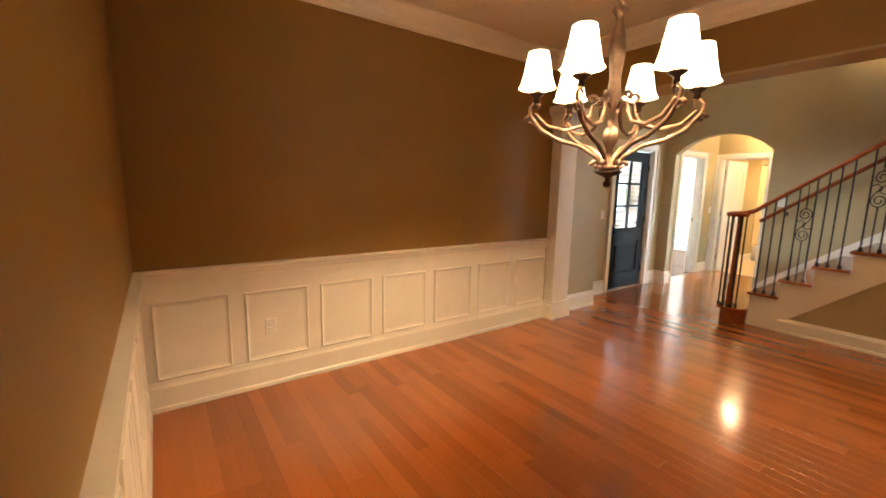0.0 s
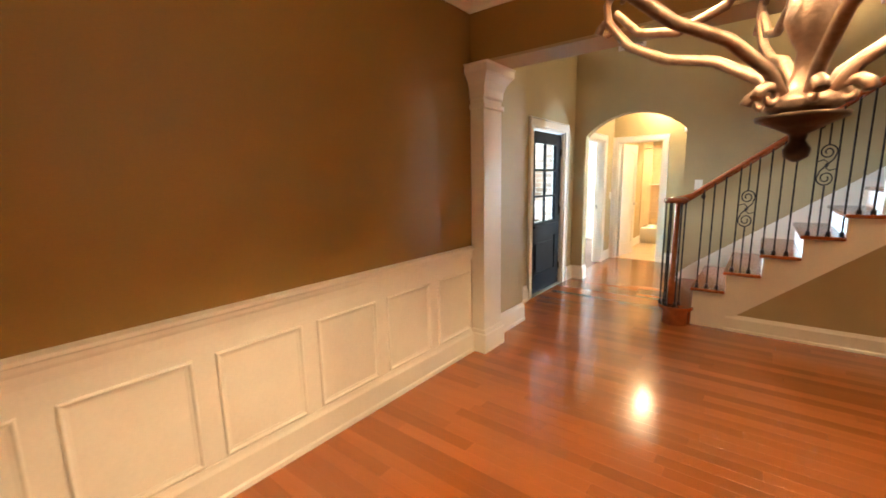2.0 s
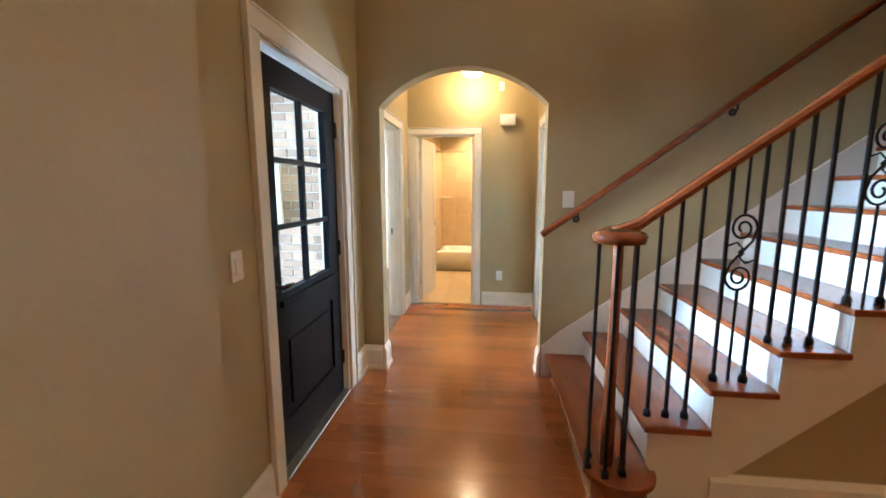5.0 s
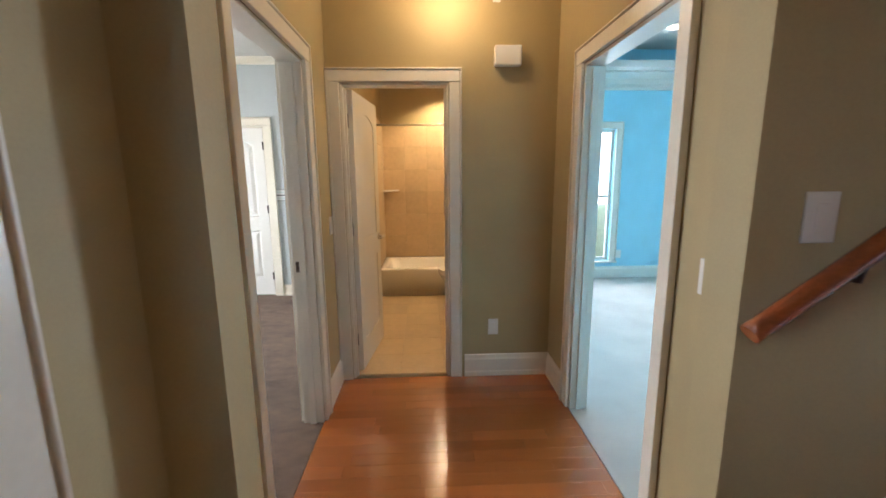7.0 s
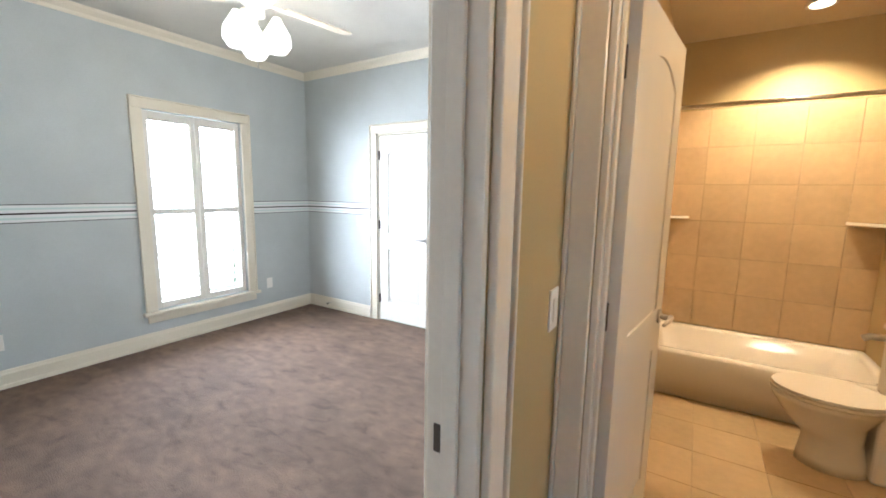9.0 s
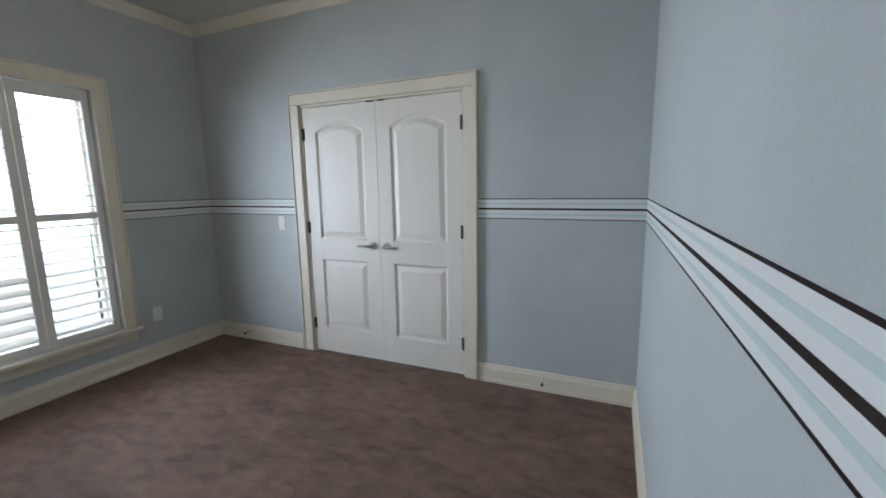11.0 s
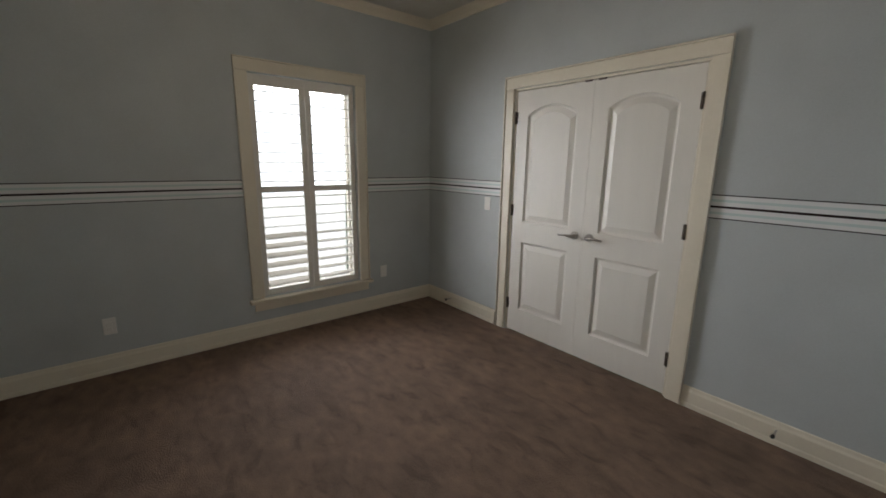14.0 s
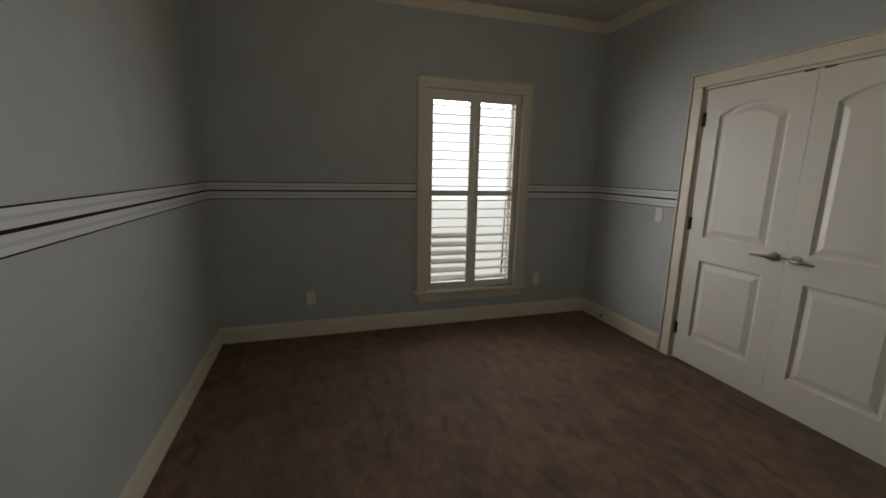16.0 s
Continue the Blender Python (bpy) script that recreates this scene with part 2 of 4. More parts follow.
def lathe(bm, prof, c, n=20):
    """Turned shape: (radius, z) pairs about the upright axis through c."""
    rings = []
    for r, z in prof:
        r = max(r, 0.0008)
        rings.append([bm.verts.new((c[0] + r * math.cos(2 * math.pi * k / n), c[1] + r * math.sin(2 * math.pi * k / n), c[2] + z)) for k in range(n)])
    for a, b in zip(rings, rings[1:]):
        for k in range(n):
            f = bm.faces.new((a[k], a[(k + 1) % n], b[(k + 1) % n], b[k]))
            f.smooth = True
    bm.faces.new(rings[0][::-1])
    bm.faces.new(rings[-1])
    return bm


def mesh_of(name, bm, material):
    me = bpy.data.meshes.new(name)
    bm.normal_update()
    bm.to_mesh(me)
    bm.free()
    me.materials.append(material)
    return me


def part(name, bm, material, parent, label=""):
    ob = new(name, mesh_of(name, bm, material))
    ob.parent = parent
    return tagged(ob, label)


def thing(name, bm, material, label, category, group="", kind=""):
    return tagged(new(name, mesh_of(name, bm, material)), label, category, group, kind)


def base(name, at, label, category, group="", kind=""):
    ob = new(name)
    ob.empty_display_size = 0.1
    return tagged(ob, label, category, group, kind)


def setting(name, bm, material, label):
    return tagged(new(name, mesh_of(name, bm, material)), label, name.split("_")[0], "", "structure")


def wall_x(name, x0, x1, y0, y1, z0, z1, holes, material, label):
    """Wall that runs along y, thick from x0 to x1; holes: (y0, y1, z0, z1)."""
    bm = bmesh.new()
    cuts = sorted({y0, y1, *[h[0] for h in holes], *[h[1] for h in holes]})
    for a, b in zip(cuts, cuts[1:]):
        z = z0
        for h in sorted((h for h in holes if h[0] <= a and h[1] >= b), key=lambda h: h[2]):
            if h[2] > z:
                add_box(bm, (x0, a, z), (x1, b, h[2]))
            z = h[3]
        if z < z1:
            add_box(bm, (x0, a, z), (x1, b, z1))
    return setting(name, bm, material, label)


def wall_y(name, y0, y1, x0, x1, z0, z1, holes, material, label):
    ob = wall_x(name, y0, y1, x0, x1, z0, z1, holes, material, label)
    for v in ob.data.vertices:
        v.co = (v.co.y, v.co.x, v.co.z)
    ob.data.flip_normals()
    return ob


BASEP = [(0, 0), (0.018, 0), (0.018, 0.03), (0.014, 0.04), (0.014, 0.125), (0.009, 0.14), (0.006, 0.16), (0, 0.165)]
CROWNP = [(0, -0.15), (0.012, -0.15), (0.018, -0.125), (0.045, -0.10), (0.062, -0.06), (0.10, -0.03), (0.115, -0.018), (0.115, 0), (0, 0)]
CROWNS = [(0, -0.075), (0.01, -0.075), (0.02, -0.05), (0.05, -0.02), (0.06, 0), (0, 0)]
TALLP = [(0, 0), (0.03, 0), (0.03, 0.025), (0.022, 0.035), (0.022, 0.15), (0.012, 0.175), (0.008, 0.19), (0, 0.19)]


def moulding(bm, prof, p0, p1, out, z=0.0):
    """Straight moulding from p0 to p1 (x, y); profile is (out from the wall, height)."""
    (ax, ay), (bx, by) = p0, p1
    pr = [(u + 0.0, v) for u, v in prof]
    rows = [[bm.verts.new((x + out[0] * u, y + out[1] * u, z + v)) for u, v in pr] for x, y in ((ax, ay), (bx, by))]
    n = len(pr)
    fs = [bm.faces.new(rows[0]), bm.faces.new(rows[1][::-1])]
    for i in range(n):
        fs.append(bm.faces.new((rows[0][i], rows[1][i], rows[1][(i + 1) % n], rows[0][(i + 1) % n])))
    bmesh.ops.recalc_face_normals(bm, faces=fs)


def trim_run(name, runs, prof, z, material, label):
    bm = bmesh.new()
    for p0, p1, out in runs:
        moulding(bm, prof, p0, p1, out, z)
    return setting(name, bm, material, label)


def casing(name, axis, plane, out, a0, a1, top, w, material, label, bottom=0.0, sill=False, depth=0.02):
    """Door or window casing of three or four mitre-like boards round an opening a0..a1 in a wall plane."""
    g = base(name, None, label, "trim", "", "structure")

    def bd(nm, u0, u1, z0, z1, d):
        lo, hi = ((plane, u0, z0), (plane + out * d, u1, z1)) if axis == 'x' else ((u0, plane, z0), (u1, plane + out * d, z1))
        part(nm, block(lo, hi, 0.004, 2), material, g)
    bd("side_casing", a0 - w, a0 - 0.002, bottom, top, depth)
    bd("side_casing", a1 + 0.002, a1 + w, bottom, top, depth)
    bd("head_casing", a0 - w, a1 + w, top + 0.001, top + w, depth + 0.003)
    bd("back_band", a0 - w - 0.012, a0 - w - 0.001, bottom, top + w, depth + 0.010)
    bd("back_band", a1 + w + 0.001, a1 + w + 0.012, bottom, top + w, depth + 0.010)
    bd("back_band", a0 - w - 0.012, a1 + w + 0.012, top + w + 0.001, top + w + 0.012, depth + 0.011)
    return g


def lining(name, axis, t0, t1, a0, a1, top, material, label):
    """Door jambs through the wall thickness t0..t1."""
    g = base(name, None, label, "door jamb", "", "structure")

    def bd(nm, u0, u1, z0, z1, s0=t0, s1=t1):
        lo, hi = ((s0, u0, z0), (s1, u1, z1)) if axis == 'x' else ((u0, s0, z0), (u1, s1, z1))
        part(nm, block(lo, hi, 0.002), material, g)
    bd("side_jamb", a0, a0 + 0.018, 0.0, top - 0.018)
    bd("side_jamb", a1 - 0.018, a1, 0.0, top - 0.018)
    bd("head_jamb", a0, a1, top - 0.017, top)
    mid = (t0 + t1) / 2
    bd("stop", a0 + 0.019, a0 + 0.03, 0.0, top - 0.03, mid - 0.018, mid + 0.018)
    bd("stop", a1 - 0.03, a1 - 0.019, 0.0, top - 0.03, mid - 0.018, mid + 0.018)
    return g


# ---- large structure ----
XD, XF, XB, XR = -3.02, -3.30, -3.405, 1.8       # dining wall, foyer and hall wall, bedroom side, far end
CEIL, DCEIL, HIGH = 2.74, 2.83, 5.4
setting("ground", block((-60, -40, -0.5), (60, 60, -0.16)), M_GRASS, "green lawn around the house")
setting("subfloor", block((XD - 0.1, 0.2, -0.15), (XR, 8.9, -0.012)), M_SUB, "dark joint layer under the oak floor boards")
setting("floor_bedroom", block((-7.08, 7.5, -0.15), (-3.304, 11.1, 0.0)), M_CARPET, "taupe cut-pile carpet with footprints and vacuum marks")
setting("floor_blue_room", block((-1.796, 7.3, -0.15), (4.0, 11.7, 0.0)), M_CARPET2, "pale ivory carpet")
setting("floor_bathroom", block((-3.25, 8.93, -0.15), (-1.85, 11.75, -0.008)), M_GROUT, "grout bed under the bathroom tiles")
setting("porch_slab", block((-7.2, 3.0, -0.16), (-3.46, 7.4, -0.06)), M_CONC, "grey concrete porch slab")

wall_x("wall_dining_side", XD - 0.15, XD, 0.2, 4.35, 0, DCEIL, [], M_DINING, "deep golden-brown painted dining room wall")
wall_y("wall_dining_back", 0.2, 0.345, XD, XR, 0, DCEIL, [], M_DINING, "deep golden-brown painted dining room wall")
wall_x("wall_dining_end", XR, XR + 0.1, 0.2, 7.0, 0, HIGH, [], M_DINING, "golden-brown painted end wall")
wall_y("wall_beam", 4.03, 4.29, XD, XR, 2.325, HIGH, [], M_DINING, "golden-brown painted header over the wide dining opening")
setting("ceiling_dining", block((XD, 0.345, DCEIL), (XR, 4.03, DCEIL + 0.1)), M_CEIL, "cream painted dining room ceiling")
wall_x("wall_foyer_stub", XD - 0.43, XD - 0.005, 4.35, 4.965, 0, HIGH, [], M_TAN, "tan painted wall stub beside the column")
# The upper hole is an added, unseen opening for the daylight fill.
wall_x("wall_front", -3.46, XF, 4.965, 7.01, 0, HIGH, [(5.70, 6.65, 0, 2.04), (5.5, 6.8, 3.75, 5.0)], M_TAN, "tan painted front wall with the entry door")
setting("ceiling_foyer", block((-3.46, 4.29, HIGH), (XR, 7.01, HIGH + 0.1)), M_CEIL, "cream painted high foyer ceiling")

# arched wall between foyer and hall
AX0, AX1, ASPR, ATOP = -3.152, -1.93, 2.0, 2.27


def arc_points(x0, x1, spring, top, n=20):
    half, rise = (x1 - x0) / 2, top - spring
    rad = (half * half + rise * rise) / (2 * rise)
    a = math.asin(half / rad)
    return [((x0 + x1) / 2 + rad * math.sin(a * (2 * i / n - 1)), top - rad + rad * math.cos(a * (2 * i / n - 1))) for i in range(n + 1)]


arc = arc_points(AX0, AX1, ASPR, ATOP)
bm = bmesh.new()
add_box(bm, (-3.46, 7.01, 0), (AX0, 7.14, HIGH))
add_box(bm, (AX1, 7.01, 0), (XR + 0.1, 7.14, HIGH))
for (xa, za), (xb, zb) in zip(arc, arc[1:]):
    prism(bm, [(xa, za), (xb, zb), (xb, HIGH), (xa, HIGH)], 7.01, 7.14, 'y')
bmesh.ops.remove_doubles(bm, verts=bm.verts[:], dist=0.0005)
setting("wall_arch", bm, M_TAN, "tan painted foyer wall with an arched opening")
bm = bmesh.new()
outer = [(AX0, 0)] + arc + [(AX1, 0)]
inner = [(AX0 + 0.012, 0)] + arc_points(AX0 + 0.012, AX1 - 0.012, ASPR - 0.004, ATOP - 0.012) + [(AX1 - 0.012, 0)]
for i in range(len(outer) - 1):
    prism(bm, [outer[i], outer[i + 1], inner[i + 1], inner[i]], 7.008, 7.142, 'y')
bmesh.ops.remove_doubles(bm, verts=bm.verts[:], dist=0.0005)
setting("trim_arch", bm, M_TAN, "tan painted plaster lining of the arched opening")

wall_x("wall_hall_bedroom", XB, XF, 7.14, 11.08, 0, 2.85, [(7.55, 8.365, 0, 2.035)], M_TAN, "tan painted hall wall with a doorway")
wall_x("wall_hall_blue", -1.80, -1.70, 7.14, 9.0, 0, 2.85, [(7.56, 8.425, 0, 2.035)], M_TAN, "tan painted hall wall with a doorway")
wall_y("wall_hall_end", 8.88, 8.98, XF, -1.80, 0, 2.85, [(-3.215, -2.515, 0, 2.035)], M_TAN, "tan painted end wall of the hall")
setting("ceiling_hall", block((XF, 7.14, CEIL), (-1.80, 8.88, CEIL + 0.1)), M_CEIL, "cream painted hall ceiling")

# bedroom shell: its side of the hall wall is painted pale blue-grey
wall_x("wall_bedroom_inner", XB - 0.012, XB - 0.001, 7.62, 11.08, 0, 2.78, [(7.62, 8.38, 0, 2.05)], M_BED, "pale blue-grey painted bedroom wall")
WY0, WY1, WZ0, WZ1 = 9.36, 10.24, 0.33, 2.10
wall_x("wall_bedroom_window", -7.24, -7.06, 7.4, 11.3, 0, 2.9, [(WY0, WY1, WZ0, WZ1)], M_BED, "pale blue-grey painted bedroom wall with a window")
wall_y("wall_bedroom_closet", 11.08, 11.2, -7.06, XB, 0, 2.9, [(-5.932, -4.543, 0, 2.035)], M_BED, "pale blue-grey painted bedroom wall with a closet")
wall_y("wall_bedroom_porch", 7.53, 7.64, -7.06, -3.418, 0, 2.9, [], M_BED, "pale blue-grey painted bedroom wall")
wall_y("wall_closet_back", 11.75, 11.85, -6.2, -4.3, 0, 2.9, [], M_BED, "plain closet back wall")
setting("ceiling_bedroom", block((-7.06, 7.64, 2.78), (XB, 11.08, 2.88)), M_BCEIL, "off-white bedroom ceiling")

# bathroom shell
wall_x("wall_bath_left", -3.295, -3.25, 8.985, 11.75, 0, 2.7, [], M_TAN, "tan painted bathroom wall")
wall_x("wall_bath_right", -1.85, -1.75, 9.0, 11.75, 0, 2.7, [], M_TAN, "tan painted bathroom wall")
wall_y("wall_bath_back", 11.76, 11.86, -3.3, -1.75, 0, 2.7, [], M_TAN, "tan painted bathroom wall")
setting("ceiling_bathroom", block((-3.3, 8.985, 2.68), (-1.75, 11.86, 2.78)), M_CEIL, "cream bathroom ceiling")

# blue room shell
wall_y("wall_blue_far", 11.65, 11.8, -1.74, 4.0, 0, 3.2, [(-0.75, -0.10, 0.25, 2.05), (1.75, 2.65, 0.25, 2.0)], M_BLUE, "bright sky-blue painted wall with windows")
wall_x("wall_blue_side", 4.0, 4.1, 7.14, 11.8, 0, 3.2, [], M_BLUE, "bright sky-blue painted wall")
wall_y("wall_blue_near", 7.15, 7.25, -1.69, 4.0, 0, 3.2, [], M_BLUE, "bright sky-blue painted wall")
wall_x("wall_blue_bath", -1.698, -1.69, 8.45, 11.65, 0, 3.2, [], M_BLUE, "bright sky-blue painted wall")
setting("ceiling_blue_room", block((-1.69, 7.25, 3.05), (4.0, 11.65, 3.15)), M_BCEIL, "white tray ceiling")
trim_run("trim_blue_crown", [((-1.69, 11.65), (4.0, 11.65), (0, -1))], [(a * 2.4, b * 1.2) for a, b in CROWNP], 2.72, M_TRIM, "white crown moulding below the tray")
bm = bmesh.new()
add_box(bm, (-1.69, 11.2, 2.72), (4.0, 11.65, 2.80))
add_box(bm, (-1.69, 7.25, 2.72), (4.0, 7.7, 2.80))
setting("ceiling_blue_tray", bm, M_BCEIL, "white dropped border of the tray ceiling")

# baseboards and crowns
trim_run("baseboard_foyer", [
    ((XD - 0.005, 4.36), (XD - 0.005, 4.965), (1, 0)), ((XD - 0.023, 4.965), (XF, 4.965), (0, 1)), ((XF, 4.983), (XF, 5.59), (1, 0)),
    ((XF, 6.76), (XF, 7.01), (1, 0)), ((XF, 7.01), (AX0, 7.01), (0, -1)), ((AX0 + 0.012, 6.98), (AX0 + 0.012, 7.14), (1, 0)), ((AX1 - 0.012, 7.0), (AX1 - 0.012, 7.14), (-1, 0))], TALLP, 0, M_TRIM, "tall white painted baseboard")
trim_run("baseboard_stair_wall", [((-1.345, 5.80), (XR, 5.80), (0, -1))], [(u, v * 0.8) for u, v in TALLP], 0, M_TRIM, "tall white painted baseboard under the stairs")
trim_run("baseboard_hall", [
    ((XF, 7.14), (XF, 7.46), (1, 0)), ((XF, 8.455), (XF, 8.88), (1, 0)), ((-2.41, 8.88), (-1.80, 8.88), (0, -1)),
    ((-1.80, 7.14), (-1.80, 7.46), (-1, 0)), ((-1.80, 8.53), (-1.80, 8.862), (-1, 0))], BASEP, 0, M_TRIM, "white painted baseboard")
BX = XB - 0.012
trim_run("baseboard_bedroom", [
    ((-7.06, 7.64), (-7.06, 11.08), (1, 0)), ((-7.042, 11.08), (-6.05, 11.08), (0, -1)), ((-4.45, 11.08), (BX, 11.08), (0, -1)),
    ((-7.042, 7.64), (BX, 7.64), (0, 1)), ((BX, 8.455), (BX, 11.062), (-1, 0))], [(u, v * 0.82) for u, v in BASEP], 0, M_CREAM, "cream painted baseboard")
trim_run("baseboard_bath", [((-3.25, 9.7), (-3.25, 10.94), (1, 0)), ((-1.85, 9.0), (-1.85, 10.94), (-1, 0))], BASEP, 0, M_TRIM, "white painted baseboard")
trim_run("baseboard_blue_room", [((-1.69, 11.65), (4.0, 11.65), (0, -1))], BASEP, 0, M_TRIM, "white painted baseboard")
trim_run("trim_bedroom_crown", [
    ((-7.06, 7.64), (-7.06, 11.08), (1, 0)), ((-7.06, 11.08), (BX, 11.08), (0, -1)), ((-7.06, 7.64), (BX, 7.64), (0, 1)), ((BX, 7.64), (BX, 11.08), (-1, 0))],
    CROWNS, 2.778, M_CREAM, "narrow cream crown moulding")
trim_run("trim_dining_crown", [
    ((XD, 0.345), (XD, 4.03), (1, 0)), ((XD, 0.345), (XR, 0.345), (0, 1)), ((XD, 4.03), (XR, 4.03), (0, -1))],
    CROWNP, 2.828, M_CREAM, "deep cream crown moulding")
bm = bmesh.new()
add_box(bm, (XD + 0.14, 4.015, 2.305), (XR, 4.305, 2.324))
setting("trim_header", bm, M_TAN, "painted underside board of the header")


# ---- dining room wainscot ----
def wainscot(name, p0, run, out, panels):
    """White panelled dado: p0 wall corner (x, y), run unit direction and length, out the wall normal."""
    g = base(name, None, "white painted panelled wainscot with chair rail", "wainscot", "", "structure")
    (dx, dy), length = run

    def bx(nm, s0, s1, z0, z1, d0, d1, r=0.003):
        a = (p0[0] + dx * s0 + out[0] * d0, p0[1] + dy * s0 + out[1] * d0, z0)
        b = (p0[0] + dx * s1 + out[0] * d1, p0[1] + dy * s1 + out[1] * d1, z1)
        part(nm, block(a, b, r, 1), M_TRIM, g)
    bx("backing", 0, length, 0.0, 0.86, 0.0, 0.008, 0)
    end = (p0[0] + dx * length, p0[1] + dy * length)
    bm = bmesh.new()
    moulding(bm, [(0.008, 0), (0.032, 0), (0.032, 0.025), (0.024, 0.035), (0.024, 0.155), (0.016, 0.175), (0.012, 0.195), (0.008, 0.195)], p0, end, out)
    part("base_moulding", bm, M_TRIM, g)
    bm = bmesh.new()
    moulding(bm, [(0.008, 0.80), (0.014, 0.80), (0.018, 0.845), (0.026, 0.86), (0.032, 0.88), (0.048, 0.89), (0.048, 0.905), (0.0, 0.912)], p0, end, out)
    part("chair_rail", bm, M_TRIM, g)
    for s0, s1 in panels:
        z0, z1, w = 0.207, 0.71, 0.03
        bm = bmesh.new()
        # picture-frame moulding: four mitred rails with a raised outer bead
        prof = [(0, 0.008), (0, 0.020), (0.006, 0.024), (0.012, 0.022), (0.018, 0.014), (w, 0.011), (w, 0.008)]
        corners = [((s0, z0), (1, 1)), ((s1, z0), (-1, 1)), ((s1, z1), (-1, -1)), ((s0, z1), (1, -1))]
        rings = []
        for (s, z), (ks, kz) in corners:
            rings.append([bm.verts.new((p0[0] + dx * (s + ks * u) + out[0] * h, p0[1] + dy * (s + ks * u) + out[1] * h, z + kz * u)) for u, h in prof])
        fs = []
        for i in range(4):
            a, b = rings[i], rings[(i + 1) % 4]
            for k in range(len(prof) - 1):
                fs.append(bm.faces.new((a[k], b[k], b[k + 1], a[k + 1])))
        bmesh.ops.recalc_face_normals(bm, faces=fs)
        part("panel_frame", bm, M_TRIM, g)
    return g


wainscot("wainscot_side", (XD, 0.345), ((0, 1), 3.663), (1, 0), [(0.07 + 0.524 * i, 0.50 + 0.524 * i) for i in range(7)])
wainscot("wainscot_back", (XD + 0.05, 0.345), ((1, 0), 4.6), (0, 1), [(0.10 + 0.55 * i, 0.54 + 0.55 * i) for i in range(8)])


def half_column(x, side):
    """Square column against the wall, with stepped plinth, neck band and flared capital."""
    g = base("column", None, "white painted square half column with capital", "column", "", "structure")
    x1 = x + side * 0.125
    part("shaft", block((x, 4.025, 0.20), (x1, 4.295, 2.06), 0.004), M_TRIM, g)
    part("plinth", block((x, 4.01, 0.0), (x1 + side * 0.02, 4.325, 0.165), 0.004), M_TRIM, g)
    part("plinth_cap", block((x, 4.017, 0.165), (x1 + side * 0.011, 4.306, 0.20), 0.006, 2), M_TRIM, g)
    part("neck_band", block((x, 4.01, 1.985), (x1 + side * 0.017, 4.311, 2.025), 0.008, 2), M_TRIM, g)
    bm = bmesh.new()
    prof = [(0.0, 2.06), (0.008, 2.075), (0.012, 2.13), (0.03, 2.18), (0.06, 2.225), (0.075, 2.24), (0.075, 2.29), (0.085, 2.304)]
    rows = []
    for e, z in prof:
        xa = x1 + side * e
        rows.append([bm.verts.new(c) for c in ((x, 4.025 - e, z), (xa, 4.025 - e, z), (xa, 4.295 + e, z), (x, 4.295 + e, z))])
    fs = [bm.faces.new(rows[0]), bm.faces.new(rows[-1])]
    for a, b in zip(rows, rows[1:]):
        for k in range(4):
            fs.append(bm.faces.new((a[k], a[(k + 1) % 4], b[(k + 1) % 4], b[k])))
    bmesh.ops.recalc_face_normals(bm, faces=fs)
    part("capital", bm, M_TRIM, g)


half_column(XD, 1)

# ---- doors ----
casing("casing_front_door", 'x', XF, 1, 5.70, 6.65, 2.04, 0.085, M_TRIM, "white painted front door casing")
lining("jamb_front_door", 'x', -3.46, XF, 5.70, 6.65, 2.04, M_TRIM, "white painted front door jamb")
casing("casing_bedroom_door", 'x', XF, 1, 7.55, 8.365, 2.035, 0.075, M_TRIM, "white painted doorway casing")
lining("jamb_bedroom_door", 'x', XB - 0.012, XF, 7.55, 8.365, 2.035, M_TRIM, "white painted door jamb with a strike plate")
casing("casing_bedroom_inner", 'x', BX, -1, 7.63, 8.365, 2.035, 0.075, M_CREAM, "cream painted doorway casing")
casing("casing_blue_door", 'x', -1.80, -1, 7.56, 8.425, 2.035, 0.075, M_TRIM, "white painted doorway casing")
lining("jamb_blue_door", 'x', -1.80, -1.69, 7.56, 8.425, 2.035, M_TRIM, "white painted door jamb")
casing("casing_bath_door", 'y', 8.88, -1, -3.215, -2.515, 2.035, 0.072, M_TRIM, "white painted bathroom door casing")
lining("jamb_bath_door", 'y', 8.88, 8.98, -3.215, -2.515, 2.035, M_TRIM, "white painted bathroom door jamb")
casing("casing_closet", 'y', 11.08, -1, -5.932, -4.543, 2.035, 0.082, M_CREAM, "cream painted closet casing")
lining("jamb_closet", 'y', 11.08, 11.2, -5.932, -4.543, 2.035, M_CREAM, "cream painted closet jamb")
for x, y, z in ((-3.385, 8.346, 0.95), (-1.75, 8.406, 0.95)):
    thing("strike_plate", block((x - 0.012, y - 0.0025, z - 0.03), (x + 0.012, y + 0.0005, z + 0.03)), M_HINGE, "small dark metal strike plate on the jamb", "strike plate")


